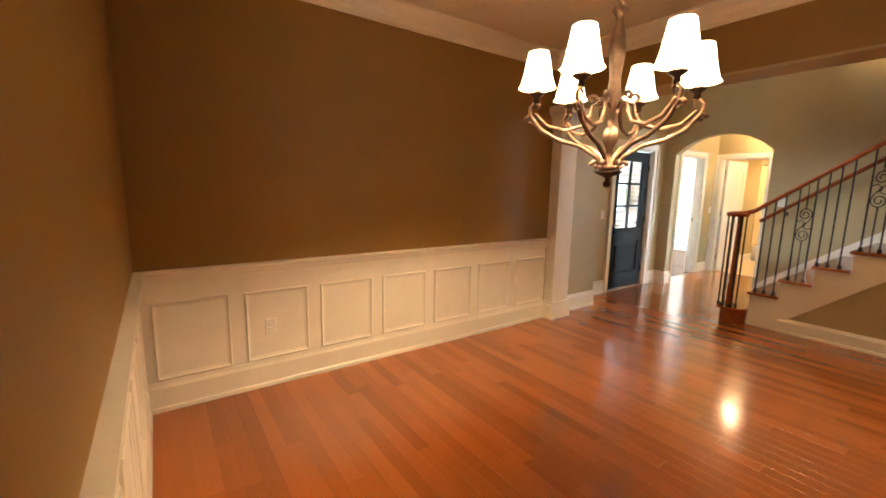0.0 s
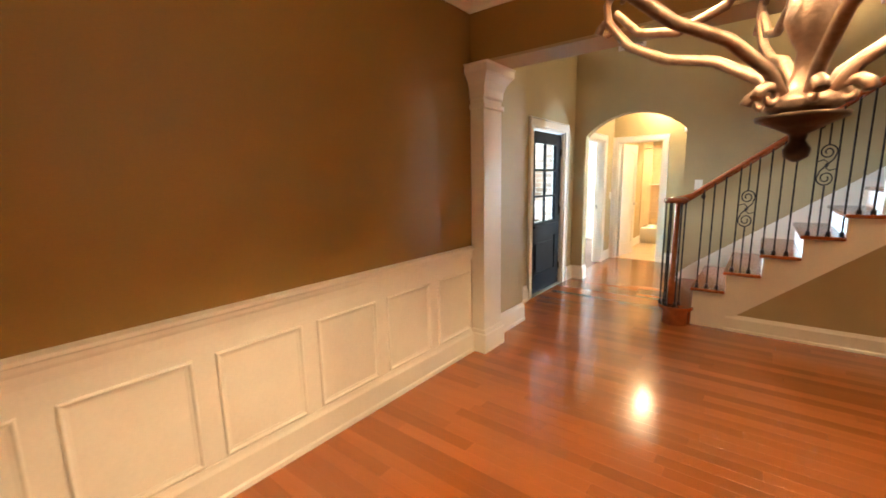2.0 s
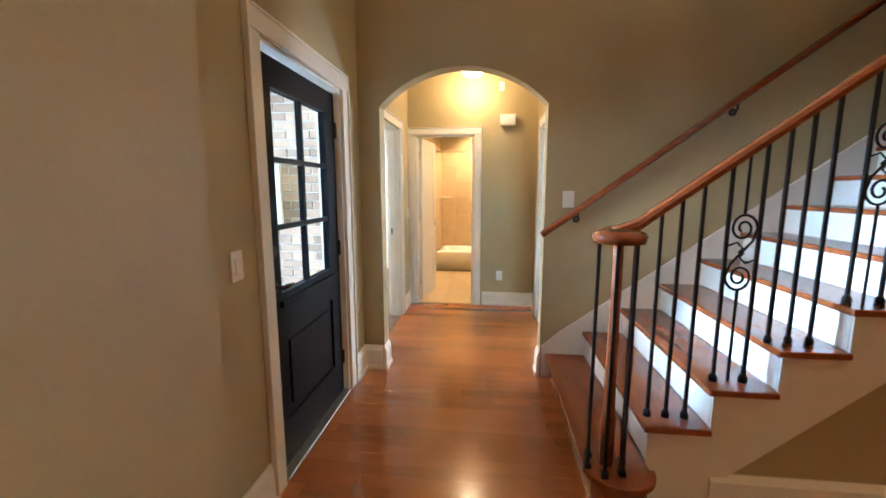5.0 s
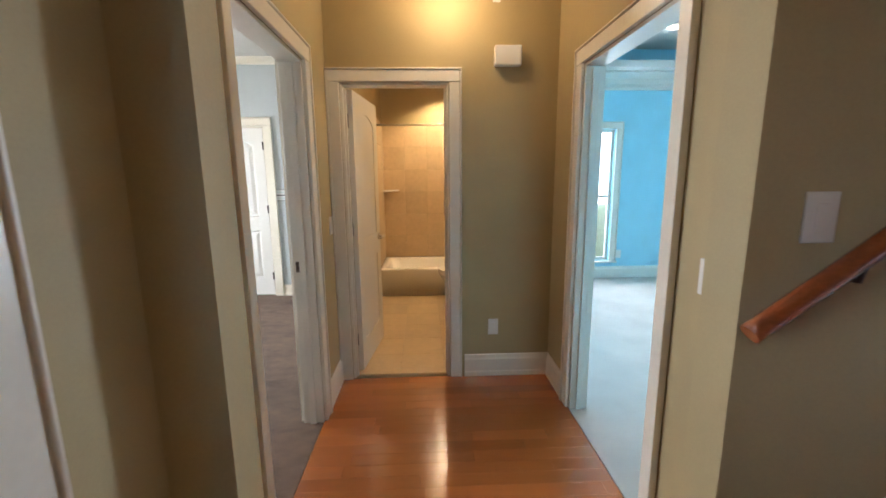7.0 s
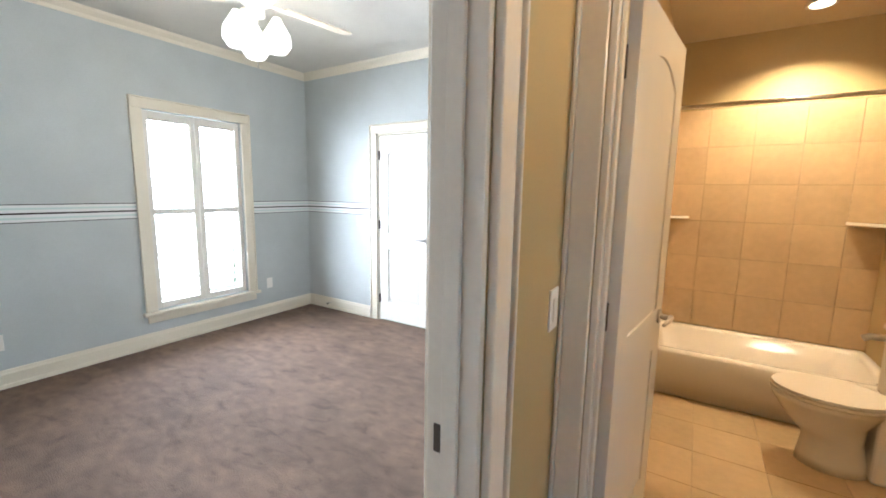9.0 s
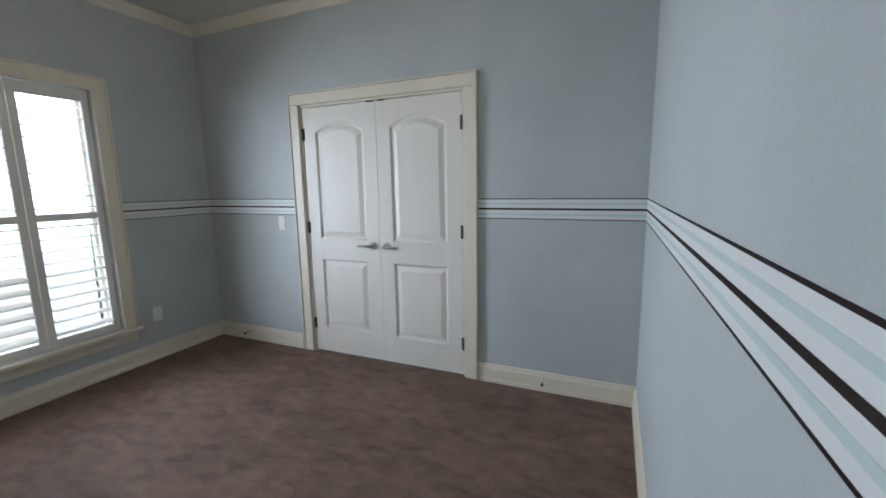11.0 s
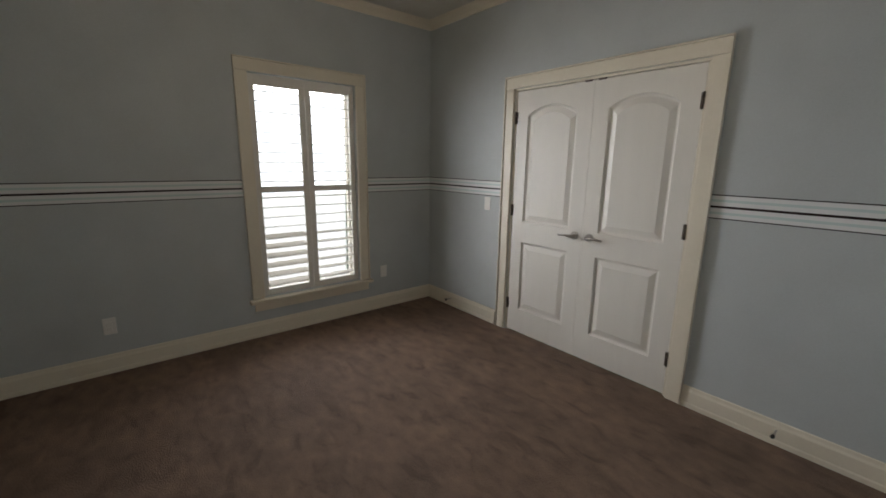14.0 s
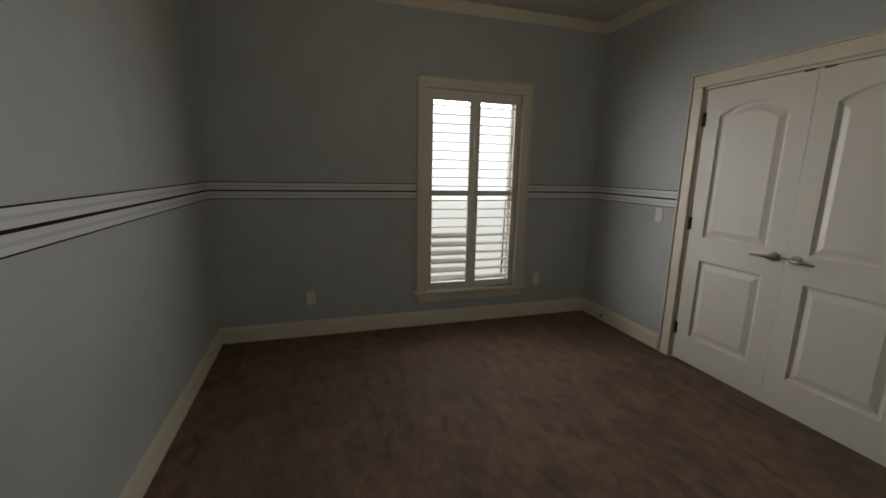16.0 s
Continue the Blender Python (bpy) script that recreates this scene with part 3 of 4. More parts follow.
def panel_leaf(name, w, h, label, mirror, handle, group=""):
    """Two-panel door with an arched upper panel; front faces -y, hinge at x = 0, leaf runs to +x."""
    g = base(name, None, label, "door", group)
    T, st = 0.035, 0.115
    s = -1 if mirror else 1
    X = lambda u: s * u
    bm = bmesh.new()
    add_box(bm, (min(X(0), X(st)), 0, 0), (max(X(0), X(st)), T, h))
    add_box(bm, (min(X(w - st), X(w)), 0, 0), (max(X(w - st), X(w)), T, h))
    a, b = min(X(st), X(w - st)), max(X(st), X(w - st))
    add_box(bm, (a, 0, 0), (b, T, 0.21))
    add_box(bm, (a, 0, 0.80), (b, T, 0.97))
    crown = arc_points(a, b, h - 0.19, h - 0.12, 12)
    for (xa, za), (xb, zb) in zip(crown, crown[1:]):
        prism(bm, [(xa, za), (xb, zb), (xb, h), (xa, h)], 0, T, 'y')
    bmesh.ops.remove_doubles(bm, verts=bm.verts[:], dist=0.0005)
    part("body", bm, M_DOOR, g)

    def raised(poly_out, inset):
        bm = bmesh.new()
        cx = sum(p[0] for p in poly_out) / len(poly_out)
        cz = (max(p[1] for p in poly_out) + min(p[1] for p in poly_out)) / 2
        hw = max(abs(p[0] - cx) for p in poly_out)
        hz = max(abs(p[1] - cz) for p in poly_out)
        rows = []
        for d, y in ((0.0, 0.004), (0.012, 0.013), (0.022, 0.014), (inset, 0.004), (inset + 0.004, 0.0025)):
            rows.append([bm.verts.new((cx + (px - cx) * (1 - d / hw), y, cz + (pz - cz) * (1 - d / hz))) for px, pz in poly_out])
        fs = [bm.faces.new(rows[-1])]
        n = len(poly_out)
        for r0, r1 in zip(rows, rows[1:]):
            for k in range(n):
                fs.append(bm.faces.new((r0[k], r0[(k + 1) % n], r1[(k + 1) % n], r1[k])))
        back = [bm.verts.new((px, T - 0.006, pz)) for px, pz in poly_out]
        fs.append(bm.faces.new(back))
        for k in range(n):
            fs.append(bm.faces.new((rows[0][k], back[k], back[(k + 1) % n], rows[0][(k + 1) % n])))
        bmesh.ops.recalc_face_normals(bm, faces=fs)
        return bm
    part("panel", raised([(a, 0.21), (b, 0.21), (b, 0.80), (a, 0.80)], 0.055), M_DOOR, g)
    part("panel", raised([(a, 0.97), (b, 0.97)] + crown[::-1], 0.055), M_DOOR, g)
    for z in (0.24, h / 2 + 0.06, h - 0.20):
        bm = block((X(-0.006), -0.006, z - 0.045), (X(0.012), 0.004, z + 0.045), 0.001)
        tube(bm, [(X(-0.002), -0.009, z - 0.047), (X(-0.002), -0.009, z + 0.047)], 0.0065, 8)
        part("hinge", bm, M_HINGE, g, "dark bronze butt hinge")
    if group:
        part("ball_catch", block((X(w - 0.075), -0.003, h - 0.006), (X(w - 0.02), 0.02, h + 0.008), 0.002), M_HINGE, g, "dark metal ball catch")
    if handle:
        xk = w - 0.06
        for fs_, y0 in ((-1, 0.0), (1, T))[:handle]:
            bm = bmesh.new()
            tube(bm, [(X(xk), y0, 0.93), (X(xk), y0 + fs_ * 0.008, 0.93)], 0.03, 16)
            tube(bm, [(X(xk), y0, 0.93), (X(xk), y0 + fs_ * 0.045, 0.93)], 0.011, 10)
            tube(bm, [(X(xk + 0.008), y0 + fs_ * 0.045, 0.93), (X(xk - 0.05), y0 + fs_ * 0.05, 0.932), (X(xk - 0.115), y0 + fs_ * 0.042, 0.926)], [0.012, 0.0095, 0.007], 10)
            part("lever_handle", bm, M_NICKEL, g, "brushed nickel lever handle")
    return g


GAPZ = 0.012
lw = (1.39 - 0.036 - 0.009) / 2
d = panel_leaf("closet_door", lw, 2.0, "white two-panel closet door with arched top panel, closed", False, 1, "closet doors")
d.matrix_basis = pose(-5.932 + 0.021, 11.085, GAPZ)
d = panel_leaf("closet_door", lw, 2.0, "white two-panel closet door with arched top panel, closed", True, 1, "closet doors")
d.matrix_basis = pose(-4.543 - 0.021, 11.085, GAPZ)
d = panel_leaf("bathroom_door", 0.655, 2.0, "white two-panel bathroom door standing open against the wall", True, 2)
d.matrix_basis = pose(-3.19, 8.99, GAPZ, 0, 0, -97)


def front_door():
    """Black entry door: six panes over a raised bottom panel, hinged on the arch side."""
    g = base("front_door", None, "black painted entry door with six glass panes, closed", "door")
    x0, x1 = -3.385, -3.34
    y0, y1, h = 5.722, 6.628, 2.005
    gy0, gy1, gz0, gz1 = y0 + 0.14, y1 - 0.14, 0.90, 1.87
    bm = bmesh.new()
    add_box(bm, (x0, y0, 0.012), (x1, gy0, h))
    add_box(bm, (x0, gy1, 0.012), (x1, y1, h))
    add_box(bm, (x0, gy0, gz1), (x1, gy1, h))
    add_box(bm, (x0, gy0, 0.70), (x1, gy1, gz0))
    add_box(bm, (x0, gy0, 0.012), (x1, gy1, 0.24))
    part("body", bm, M_BLACK, g)
    bm = block((x0 + 0.01, gy0, 0.24), (x1 - 0.014, gy1, 0.70))
    prism(bm, [(gy0 + 0.06, 0.30), (gy1 - 0.06, 0.30), (gy1 - 0.06, 0.64), (gy0 + 0.06, 0.64)], x1 - 0.014, x1 - 0.003, 'x')
    part("bottom_panel", bm, M_BLACK, g)
    part("shelf_moulding", block((x1 + 0.0005, gy0 - 0.03, 0.835), (x1 + 0.022, gy1 + 0.03, 0.87), 0.005, 2), M_BLACK, g)
    mid = (gy0 + gy1) / 2
    part("muntin", block((x0 + 0.008, mid - 0.013, gz0), (x1 - 0.004, mid + 0.013, gz1), 0.003), M_BLACK, g)
    step = (gz1 - gz0) / 3
    for i in (1, 2):
        z = gz0 + i * step
        part("muntin", block((x0 + 0.009, gy0, z - 0.013), (x1 - 0.005, gy1, z + 0.013), 0.003), M_BLACK, g)
    for a, b in ((gy0, mid), (mid, gy1)):
        for i in range(3):
            p = part("pane", block((-3.365, a, gz0 + i * step), (-3.361, b, gz0 + (i + 1) * step)), M_GLASS, g, "clear glass pane")
            p.visible_shadow = False
    for z in (0.25, 1.02, 1.78):
        part("hinge", block((x1 - 0.002, y1 - 0.004, z - 0.05), (x1 + 0.014, y1 + 0.016, z + 0.05), 0.002), M_HINGE, g, "dark bronze hinge")
    bm = bmesh.new()
    tube(bm, [(x1, y0 + 0.065, 0.95), (x1 + 0.05, y0 + 0.065, 0.95)], 0.012, 10)
    tube(bm, [(x1 + 0.05, y0 + 0.06, 0.95), (x1 + 0.055, y0 + 0.11, 0.952), (x1 + 0.048, y0 + 0.17, 0.945)], [0.012, 0.01, 0.007], 10)
    tube(bm, [(x1, y0 + 0.065, 0.95), (x1 + 0.01, y0 + 0.065, 0.95)], 0.032, 16)
    part("lever_handle", bm, M_DARKB, g, "dark bronze lever handle")
    bm = bmesh.new()
    tube(bm, [(x1, y0 + 0.065, 1.12), (x1 + 0.016, y0 + 0.065, 1.12)], 0.03, 16)
    part("deadbolt", bm, M_DARKB, g, "dark bronze deadbolt rose")


front_door()
thing("threshold", block((-3.44, 5.72, 0.0), (-3.285, 6.63, 0.011), 0.004), M_NICKEL, "thin metal threshold under the entry door", "threshold")

# ---- stairs ----
RISE, RUN, SX0, SY0, SY1 = 0.186, 0.2515, -1.886, 5.80, 7.0
NSTEP = 12


def tread_x(k):
    return SX0 + RUN * (k - 1)      # nosing of step k (step 1 is the round-ended starter)


def starter(z0, z1, grow):
    pts = [(-1.62, SY0 + 0.03), (-1.62, SY1), (SX0 - grow, SY1), (SX0 - grow, 5.74)]
    r = 0.135 + grow
    for i in range(13):
        a = math.pi + math.pi * i / 12
        pts.append((SX0 + 0.135 + r * math.cos(a), 5.74 + r * 0.9 * math.sin(a)))
    pts.append((-1.62, 5.745))
    return pts


stairs = base("staircase", None, "staircase with stained oak treads and white painted risers", "staircase")
part("starter_riser", prism(bmesh.new(), starter(0, 0, -0.02), 0.0, RISE - 0.032, 'z'), M_TREAD, stairs, "stained oak round-ended starter riser")
part("starter_tread", soft_edges(prism(bmesh.new(), starter(0, 0, 0.018), RISE - 0.032, RISE, 'z'), 0.006, 2), M_TREAD, stairs, "stained oak round-ended starter tread")
for k in range(2, NSTEP + 1):
    x = tread_x(k)
    part("riser", block((x + 0.02, SY0 + 0.004 if k < 7 else 5.906, RISE * (k - 1) + 0.0005), (x + 0.038, SY1, RISE * k - 0.030)), M_TRIM, stairs)
    part("tread", block((x - 0.008, SY0 - 0.035 if k < 7 else 5.906, RISE * k - 0.030), (x + RUN + 0.02, SY1 - 0.012, RISE * k), 0.007, 2), M_TREAD, stairs, "stained oak tread with rounded nosing")
bm = bmesh.new()
zz = [(-1.62, 0.0), (-1.62, RISE * 2 - 0.031)]
for k in range(2, 6):
    x = tread_x(k + 1) + 0.02
    zz += [(x, RISE * k - 0.031), (x, RISE * (k + 1) - 0.031)]
zz += [(-0.40, RISE * 6 - 0.031), (-0.40, 1.465), (-0.275, 1.465), (-0.275, 0.985), (-1.345, 0.085), (-1.345, 0.0)]
prism(bm, zz, 5.787, 5.799, 'y')
part("cut_string", bm, M_TRIM, stairs, "white painted cut stringer")
bm = bmesh.new()
prism(bm, [(-1.93, 0.0), (-1.93, 0.24), (-1.80, 0.36), (1.2, 0.36 + 3.0 * RISE / RUN), (1.2, 0.0)], 6.99, 7.008, 'y')
part("wall_string", bm, M_TRIM, stairs, "white painted skirt board on the wall")
bm = bmesh.new()
zz = [(-1.60, 0.0), (-1.60, RISE * 2 - 0.04)]
for k in range(2, 6):
    x = tread_x(k + 1) + 0.022
    zz += [(x, RISE * k - 0.04), (x, RISE * (k + 1) - 0.04)]
zz += [(-0.405, RISE * 6 - 0.04), (-0.405, HIGH), (XR, HIGH), (XR, 0.0)]
prism(bm, zz, 5.80, 5.90, 'y')
setting("wall_stair", bm, M_TAN, "tan painted wall beside and under the stairs")
setting("trim_wall_end", block((-0.424, 5.795, 1.117), (-0.4055, 5.905, HIGH), 0.002), M_TRIM, "white trim on the end of the stair wall")
setting("ceiling_stair_soffit", block((-0.46, 5.905, 2.97), (XR, 7.005, 3.12)), M_BCEIL, "white soffit over the upper stairs")


def stair_railing():
    g = base("stair_railing", None, "wrought iron stair railing with a stained oak handrail", "railing")
    y = 5.865
    slope = RISE / RUN
    rz = lambda x: 1.24 + (x + 1.72) * 0.735
    # handrail: eased from the volute up the slope
    pts = [(-1.86, y - 0.1, 1.215), (-1.83, y - 0.03, 1.217), (-1.78, y - 0.005, 1.222), (-1.70, y, 1.25)] + [(x, y, rz(x)) for x in (-1.6, -1.2, -0.8, -0.425)]
    bm = bmesh.new()
    prof = [(-0.030, -0.022), (0.030, -0.022), (0.034, 0.004), (0.026, 0.022), (0.010, 0.030), (-0.010, 0.030), (-0.026, 0.022), (-0.034, 0.004)]
    rings = []
    P = [Vector(p) for p in pts]
    for i, p in enumerate(P):
        dd = P[min(i + 1, len(P) - 1)] - P[max(i - 1, 0)]
        side = Vector((-dd.y, dd.x, 0)).normalized()
        rings.append([bm.verts.new(p + side * u + Vector((0, 0, v))) for u, v in prof])
    fs = [bm.faces.new(rings[0]), bm.faces.new(rings[-1][::-1])]
    for a, b in zip(rings, rings[1:]):
        for k in range(8):
            fs.append(bm.faces.new((a[k], b[k], b[(k + 1) % 8], a[(k + 1) % 8])))
    bmesh.ops.recalc_face_normals(bm, faces=fs)
    part("handrail", bm, M_RAIL, g, "stained oak handrail")
    C = (-1.80, 5.80)
    part("volute", lathe(bmesh.new(), [(0.0, -0.022), (0.10, -0.022), (0.108, 0.004), (0.096, 0.022), (0.06, 0.03), (0, 0.032)], (C[0] - 0.01, C[1] - 0.06, 1.213), 24), M_RAIL, g, "round stained oak volute cap")
    part("newel_post", lathe(bmesh.new(), [(0.032, 0), (0.032, 0.22), (0.026, 0.24), (0.024, 0.5), (0.020, 0.95), (0.019, 1.01)], (C[0] + 0.0, C[1] - 0.03, RISE), 16), M_RAIL, g, "stained oak newel post")
    for i in range(6):
        a = radians(60 * i + 15)
        px, py = C[0] - 0.01 + 0.082 * math.cos(a), C[1] - 0.05 + 0.082 * math.sin(a)
        bm = block((px - 0.0065, py - 0.0065, RISE), (px + 0.0065, py + 0.0065, 1.193))
        add_box(bm, (px - 0.014, py - 0.014, RISE), (px + 0.014, py + 0.014, RISE + 0.025))
        part("baluster", bm, M_IRON, g)

    def foot(x):
        k = int((x - SX0) / RUN) + 1
        return RISE * max(k, 1)
    for x in (-1.60, -1.52, -1.437, -1.333, -1.207, -1.125, -1.045, -0.96, -0.838, -0.712, -0.63, -0.55, -0.47):
        z0, z1 = foot(x), rz(x) - 0.018
        bm = block((x - 0.0065, y - 0.0065, z0), (x + 0.0065, y + 0.0065, z1))
        b2 = [(0.018, 0), (0.018, 0.018), (0.011, 0.036)]
        lathe(bm, b2, (x, y, z0), 8)
        part("baluster", bm, M_IRON, g)
    for xc in (-1.27, -0.775):
        zt, zb = rz(xc) - 0.03, foot(xc)
        zc = zb + (zt - zb) * 0.60
        bm = bmesh.new()
        tube(bm, [(xc, y, zt), (xc, y, zc + 0.155)], 0.0065, 6)
        tube(bm, [(xc, y, zb), (xc, y, zc - 0.175)], 0.0065, 6)
        up, mid = [], zc - 0.01
        for i in range(33):
            a = 3.3 * math.pi * (1 - i / 32)
            r = 0.055 - 0.042 * a / (3.3 * math.pi)
            up.append((xc + r * math.cos(a), y, mid + 0.105 + 1.15 * r * math.sin(a)))
        low = [(2 * xc - px, y, 2 * mid - pz) for px, _, pz in up[::-1]]
        tube(bm, up + [(xc + 0.04, y, mid + 0.05), (xc, y, mid), (xc - 0.04, y, mid - 0.05)] + low, 0.0055, 6)
        tube(bm, [(xc - 0.055, y, mid + 0.03), (xc - 0.02, y, mid + 0.045), (xc + 0.005, y, mid + 0.02), (xc - 0.012, y, mid + 0.0)], 0.0045, 6)
        tube(bm, [(xc + 0.055, y, mid - 0.03), (xc + 0.02, y, mid - 0.045), (xc - 0.005, y, mid - 0.02), (xc + 0.012, y, mid - 0.0)], 0.0045, 6)
        part("scroll_panel", bm, M_IRON, g, "wrought iron scroll panel")


stair_railing()


def wall_handrail():
    g = base("wall_handrail", None, "stained oak handrail on iron brackets on the stair wall", "handrail")
    y, f = 6.945, lambda x: 1.11 + (x + 1.93) * 0.735
    bm = tube(bmesh.new(), [(-1.965, y, 1.085), (-1.94, y, f(-1.94)), (1.2, y, f(1.2))], 0.024, 12)
    part("rail", bm, M_RAIL, g)
    for x in (-1.72, -0.75, 0.3):
        bm = tube(bmesh.new(), [(x, 7.008, f(x) - 0.07), (x, y + 0.01, f(x) - 0.065), (x, y, f(x) - 0.022)], 0.007, 8)
        tube(bm, [(x, 7.009, f(x) - 0.07), (x, 7.0, f(x) - 0.07)], 0.025, 14)
        part("bracket", bm, M_DARKB, g, "dark bronze bracket")


wall_handrail()


# ---- lamps ----
def chandelier():
    g = base("chandelier", None, "antique bronze six-arm chandelier with lit white shades", "chandelier")
    cx, cy = CH
    part("finial", lathe(bmesh.new(), [(0.004, 1.462), (0.016, 1.470), (0.018, 1.482), (0.010, 1.495), (0.012, 1.505), (0.030, 1.515), (0.058, 1.528), (0.060, 1.534), (0.03, 1.538)], (cx, cy, 0), 20), M_DARKB, g, "dark bronze bottom finial")
    part("hub", lathe(bmesh.new(), [(0.03, 1.534), (0.05, 1.545), (0.045, 1.56), (0.022, 1.575), (0.016, 1.60), (0.014, 1.63), (0.022, 1.645), (0.034, 1.675), (0.030, 1.71), (0.016, 1.735), (0.020, 1.75), (0.014, 1.77), (0.030, 1.80), (0.018, 1.83), (0.03, 1.87), (0.022, 1.93), (0.030, 2.0), (0.036, 2.06), (0.026, 2.12), (0.014, 2.16), (0.02, 2.19), (0.034, 2.21), (0.012, 2.24)], (cx, cy, 0), 18), M_BRONZE, g)
    bm = bmesh.new()
    z = 2.24
    i = 0
    while z < 2.76:
        pts = []
        for k in range(13):
            a = 2 * math.pi * k / 12
            u, w = 0.010 * math.cos(a), 0.02 * math.sin(a)
            pts.append((cx + (u if i % 2 else 0), cy + (0 if i % 2 else u), z + 0.015 + w))
        tube(bm, pts, 0.003, 6)
        z += 0.031
        i += 1
    part("chain", bm, M_BRONZE, g)
    part("canopy", lathe(bmesh.new(), [(0.01, 2.76), (0.03, 2.77), (0.06, 2.805), (0.065, 2.828)], (cx, cy, 0), 20), M_BRONZE, g)
    for i in range(6):
        a = radians(60 * i + 42)
        ca, sa = math.cos(a), math.sin(a)
        P = lambda r, z: (cx + r * ca, cy + r * sa, z)
        bm = bmesh.new()
        low = [(0.03, 1.555), (0.06, 1.60), (0.13, 1.645), (0.22, 1.67), (0.30, 1.715), (0.352, 1.775), (0.358, 1.815), (0.335, 1.84), (0.315, 1.825), (0.322, 1.805)]
        tube(bm, [P(r, z) for r, z in low], [0.010, 0.010, 0.010, 0.010, 0.010, 0.009, 0.008, 0.007, 0.006, 0.005], 8)
        up = [(0.02, 1.80), (0.05, 1.83), (0.085, 1.82), (0.09, 1.78), (0.12, 1.735), (0.20, 1.715), (0.28, 1.735), (0.335, 1.79)]
        tube(bm, [P(r, z) for r, z in up], [0.006, 0.007, 0.008, 0.009, 0.009, 0.009, 0.009, 0.008], 8)
        # leaf scrolls at the arm tip and near the hub
        for r0, z0, s in ((0.355, 1.76, 1), (0.09, 1.845, -1), (0.055, 1.56, 1)):
            pts = [P(r0 + s * 0.022 * (1 - k / 14) * math.cos(k * 0.55), z0 + 0.022 * (1 - k / 14) * math.sin(k * 0.55)) for k in range(13)]
            tube(bm, pts, [0.010 - 0.0005 * k for k in range(13)], 6)
        arm = part("arm", bm, M_BRONZE, g)
        cup = part("candle_cup", lathe(bmesh.new(), [(0.008, 1.835), (0.016, 1.845), (0.012, 1.86), (0.034, 1.875), (0.036, 1.882), (0.016, 1.885), (0.015, 1.93), (0.004, 1.932)], P(0.33, 0), 14), M_DARKB, arm, "dark bronze candle cup")
        bm = bmesh.new()
        prof = [(0.083, 1.903), (0.075, 1.912), (0.066, 1.945), (0.055, 2.0), (0.047, 2.045), (0.045, 2.055)]
        lathe(bm, prof + [(r - 0.003, z) for r, z in prof[::-1]], P(0.33, 0), 20)
        bm.faces.ensure_lookup_table()
        caps = [f for f in bm.faces if len(f.verts) > 4]
        bmesh.ops.delete(bm, geom=caps, context='FACES_ONLY')
        part("shade", bm, M_SHADE, arm, "glowing white fabric bell shade")


chandelier()


def sconce():
    g = base("wall_sconce", None, "dark bronze wall sconce lit on the stair wall", "sconce")
    x, y, z = -0.86, 7.009, 3.02
    part("back_plate", lathe(bmesh.new(), [(0.0, -0.06), (0.045, -0.05), (0.05, 0), (0.045, 0.05), (0, 0.06)], (x, y - 0.012, z), 14), M_DARKB, g)
    bm = tube(bmesh.new(), [(x, y - 0.02, z - 0.02), (x, y - 0.08, z - 0.06), (x, y - 0.135, z - 0.03), (x, y - 0.14, z)], 0.008, 8)
    lathe(bm, [(0.01, 0), (0.03, 0.004), (0.034, 0.012), (0.01, 0.016)], (x, y - 0.14, z), 12)
    part("arm", bm, M_DARKB, g)
    bm = lathe(bmesh.new(), [(0.028, 0.015), (0.034, 0.06), (0.05, 0.12), (0.06, 0.14), (0.054, 0.14), (0.03, 0.06), (0.02, 0.018)], (x, y - 0.14, z), 16)
    s = part("shade", bm, M_GLOBE, g, "glowing glass shade")
    s.visible_shadow = False


sconce()


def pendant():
    # Unseen fixture, added to carry the foyer fill bulb.
    g = base("unseen_fill_pendant", None, "unseen lit alabaster glass pendant, added high in the foyer as fill", "pendant light")
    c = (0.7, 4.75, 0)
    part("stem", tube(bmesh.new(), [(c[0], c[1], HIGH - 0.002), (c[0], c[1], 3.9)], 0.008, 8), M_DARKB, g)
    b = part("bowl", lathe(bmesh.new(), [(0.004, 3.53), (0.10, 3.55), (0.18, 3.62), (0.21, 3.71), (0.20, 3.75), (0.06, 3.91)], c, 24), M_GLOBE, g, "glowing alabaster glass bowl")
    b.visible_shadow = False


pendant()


def hall_light():
    g = base("ceiling_light", None, "lit alabaster glass bowl light on the hall ceiling", "ceiling light")
    c = (-2.53, 8.58, 0)
    part("pan", lathe(bmesh.new(), [(0.13, 2.738), (0.135, 2.715), (0.12, 2.70)], c, 24), M_DARKB, g)
    b = part("bowl", lathe(bmesh.new(), [(0.004, 2.585), (0.05, 2.59), (0.10, 2.615), (0.135, 2.66), (0.145, 2.70), (0.12, 2.705)], c, 24), M_GLOBE, g, "glowing alabaster glass bowl")
    b.visible_shadow = False
    part("finial", lathe(bmesh.new(), [(0.002, 2.562), (0.008, 2.57), (0.010, 2.58), (0.004, 2.587)], c, 10), M_DARKB, g)


hall_light()


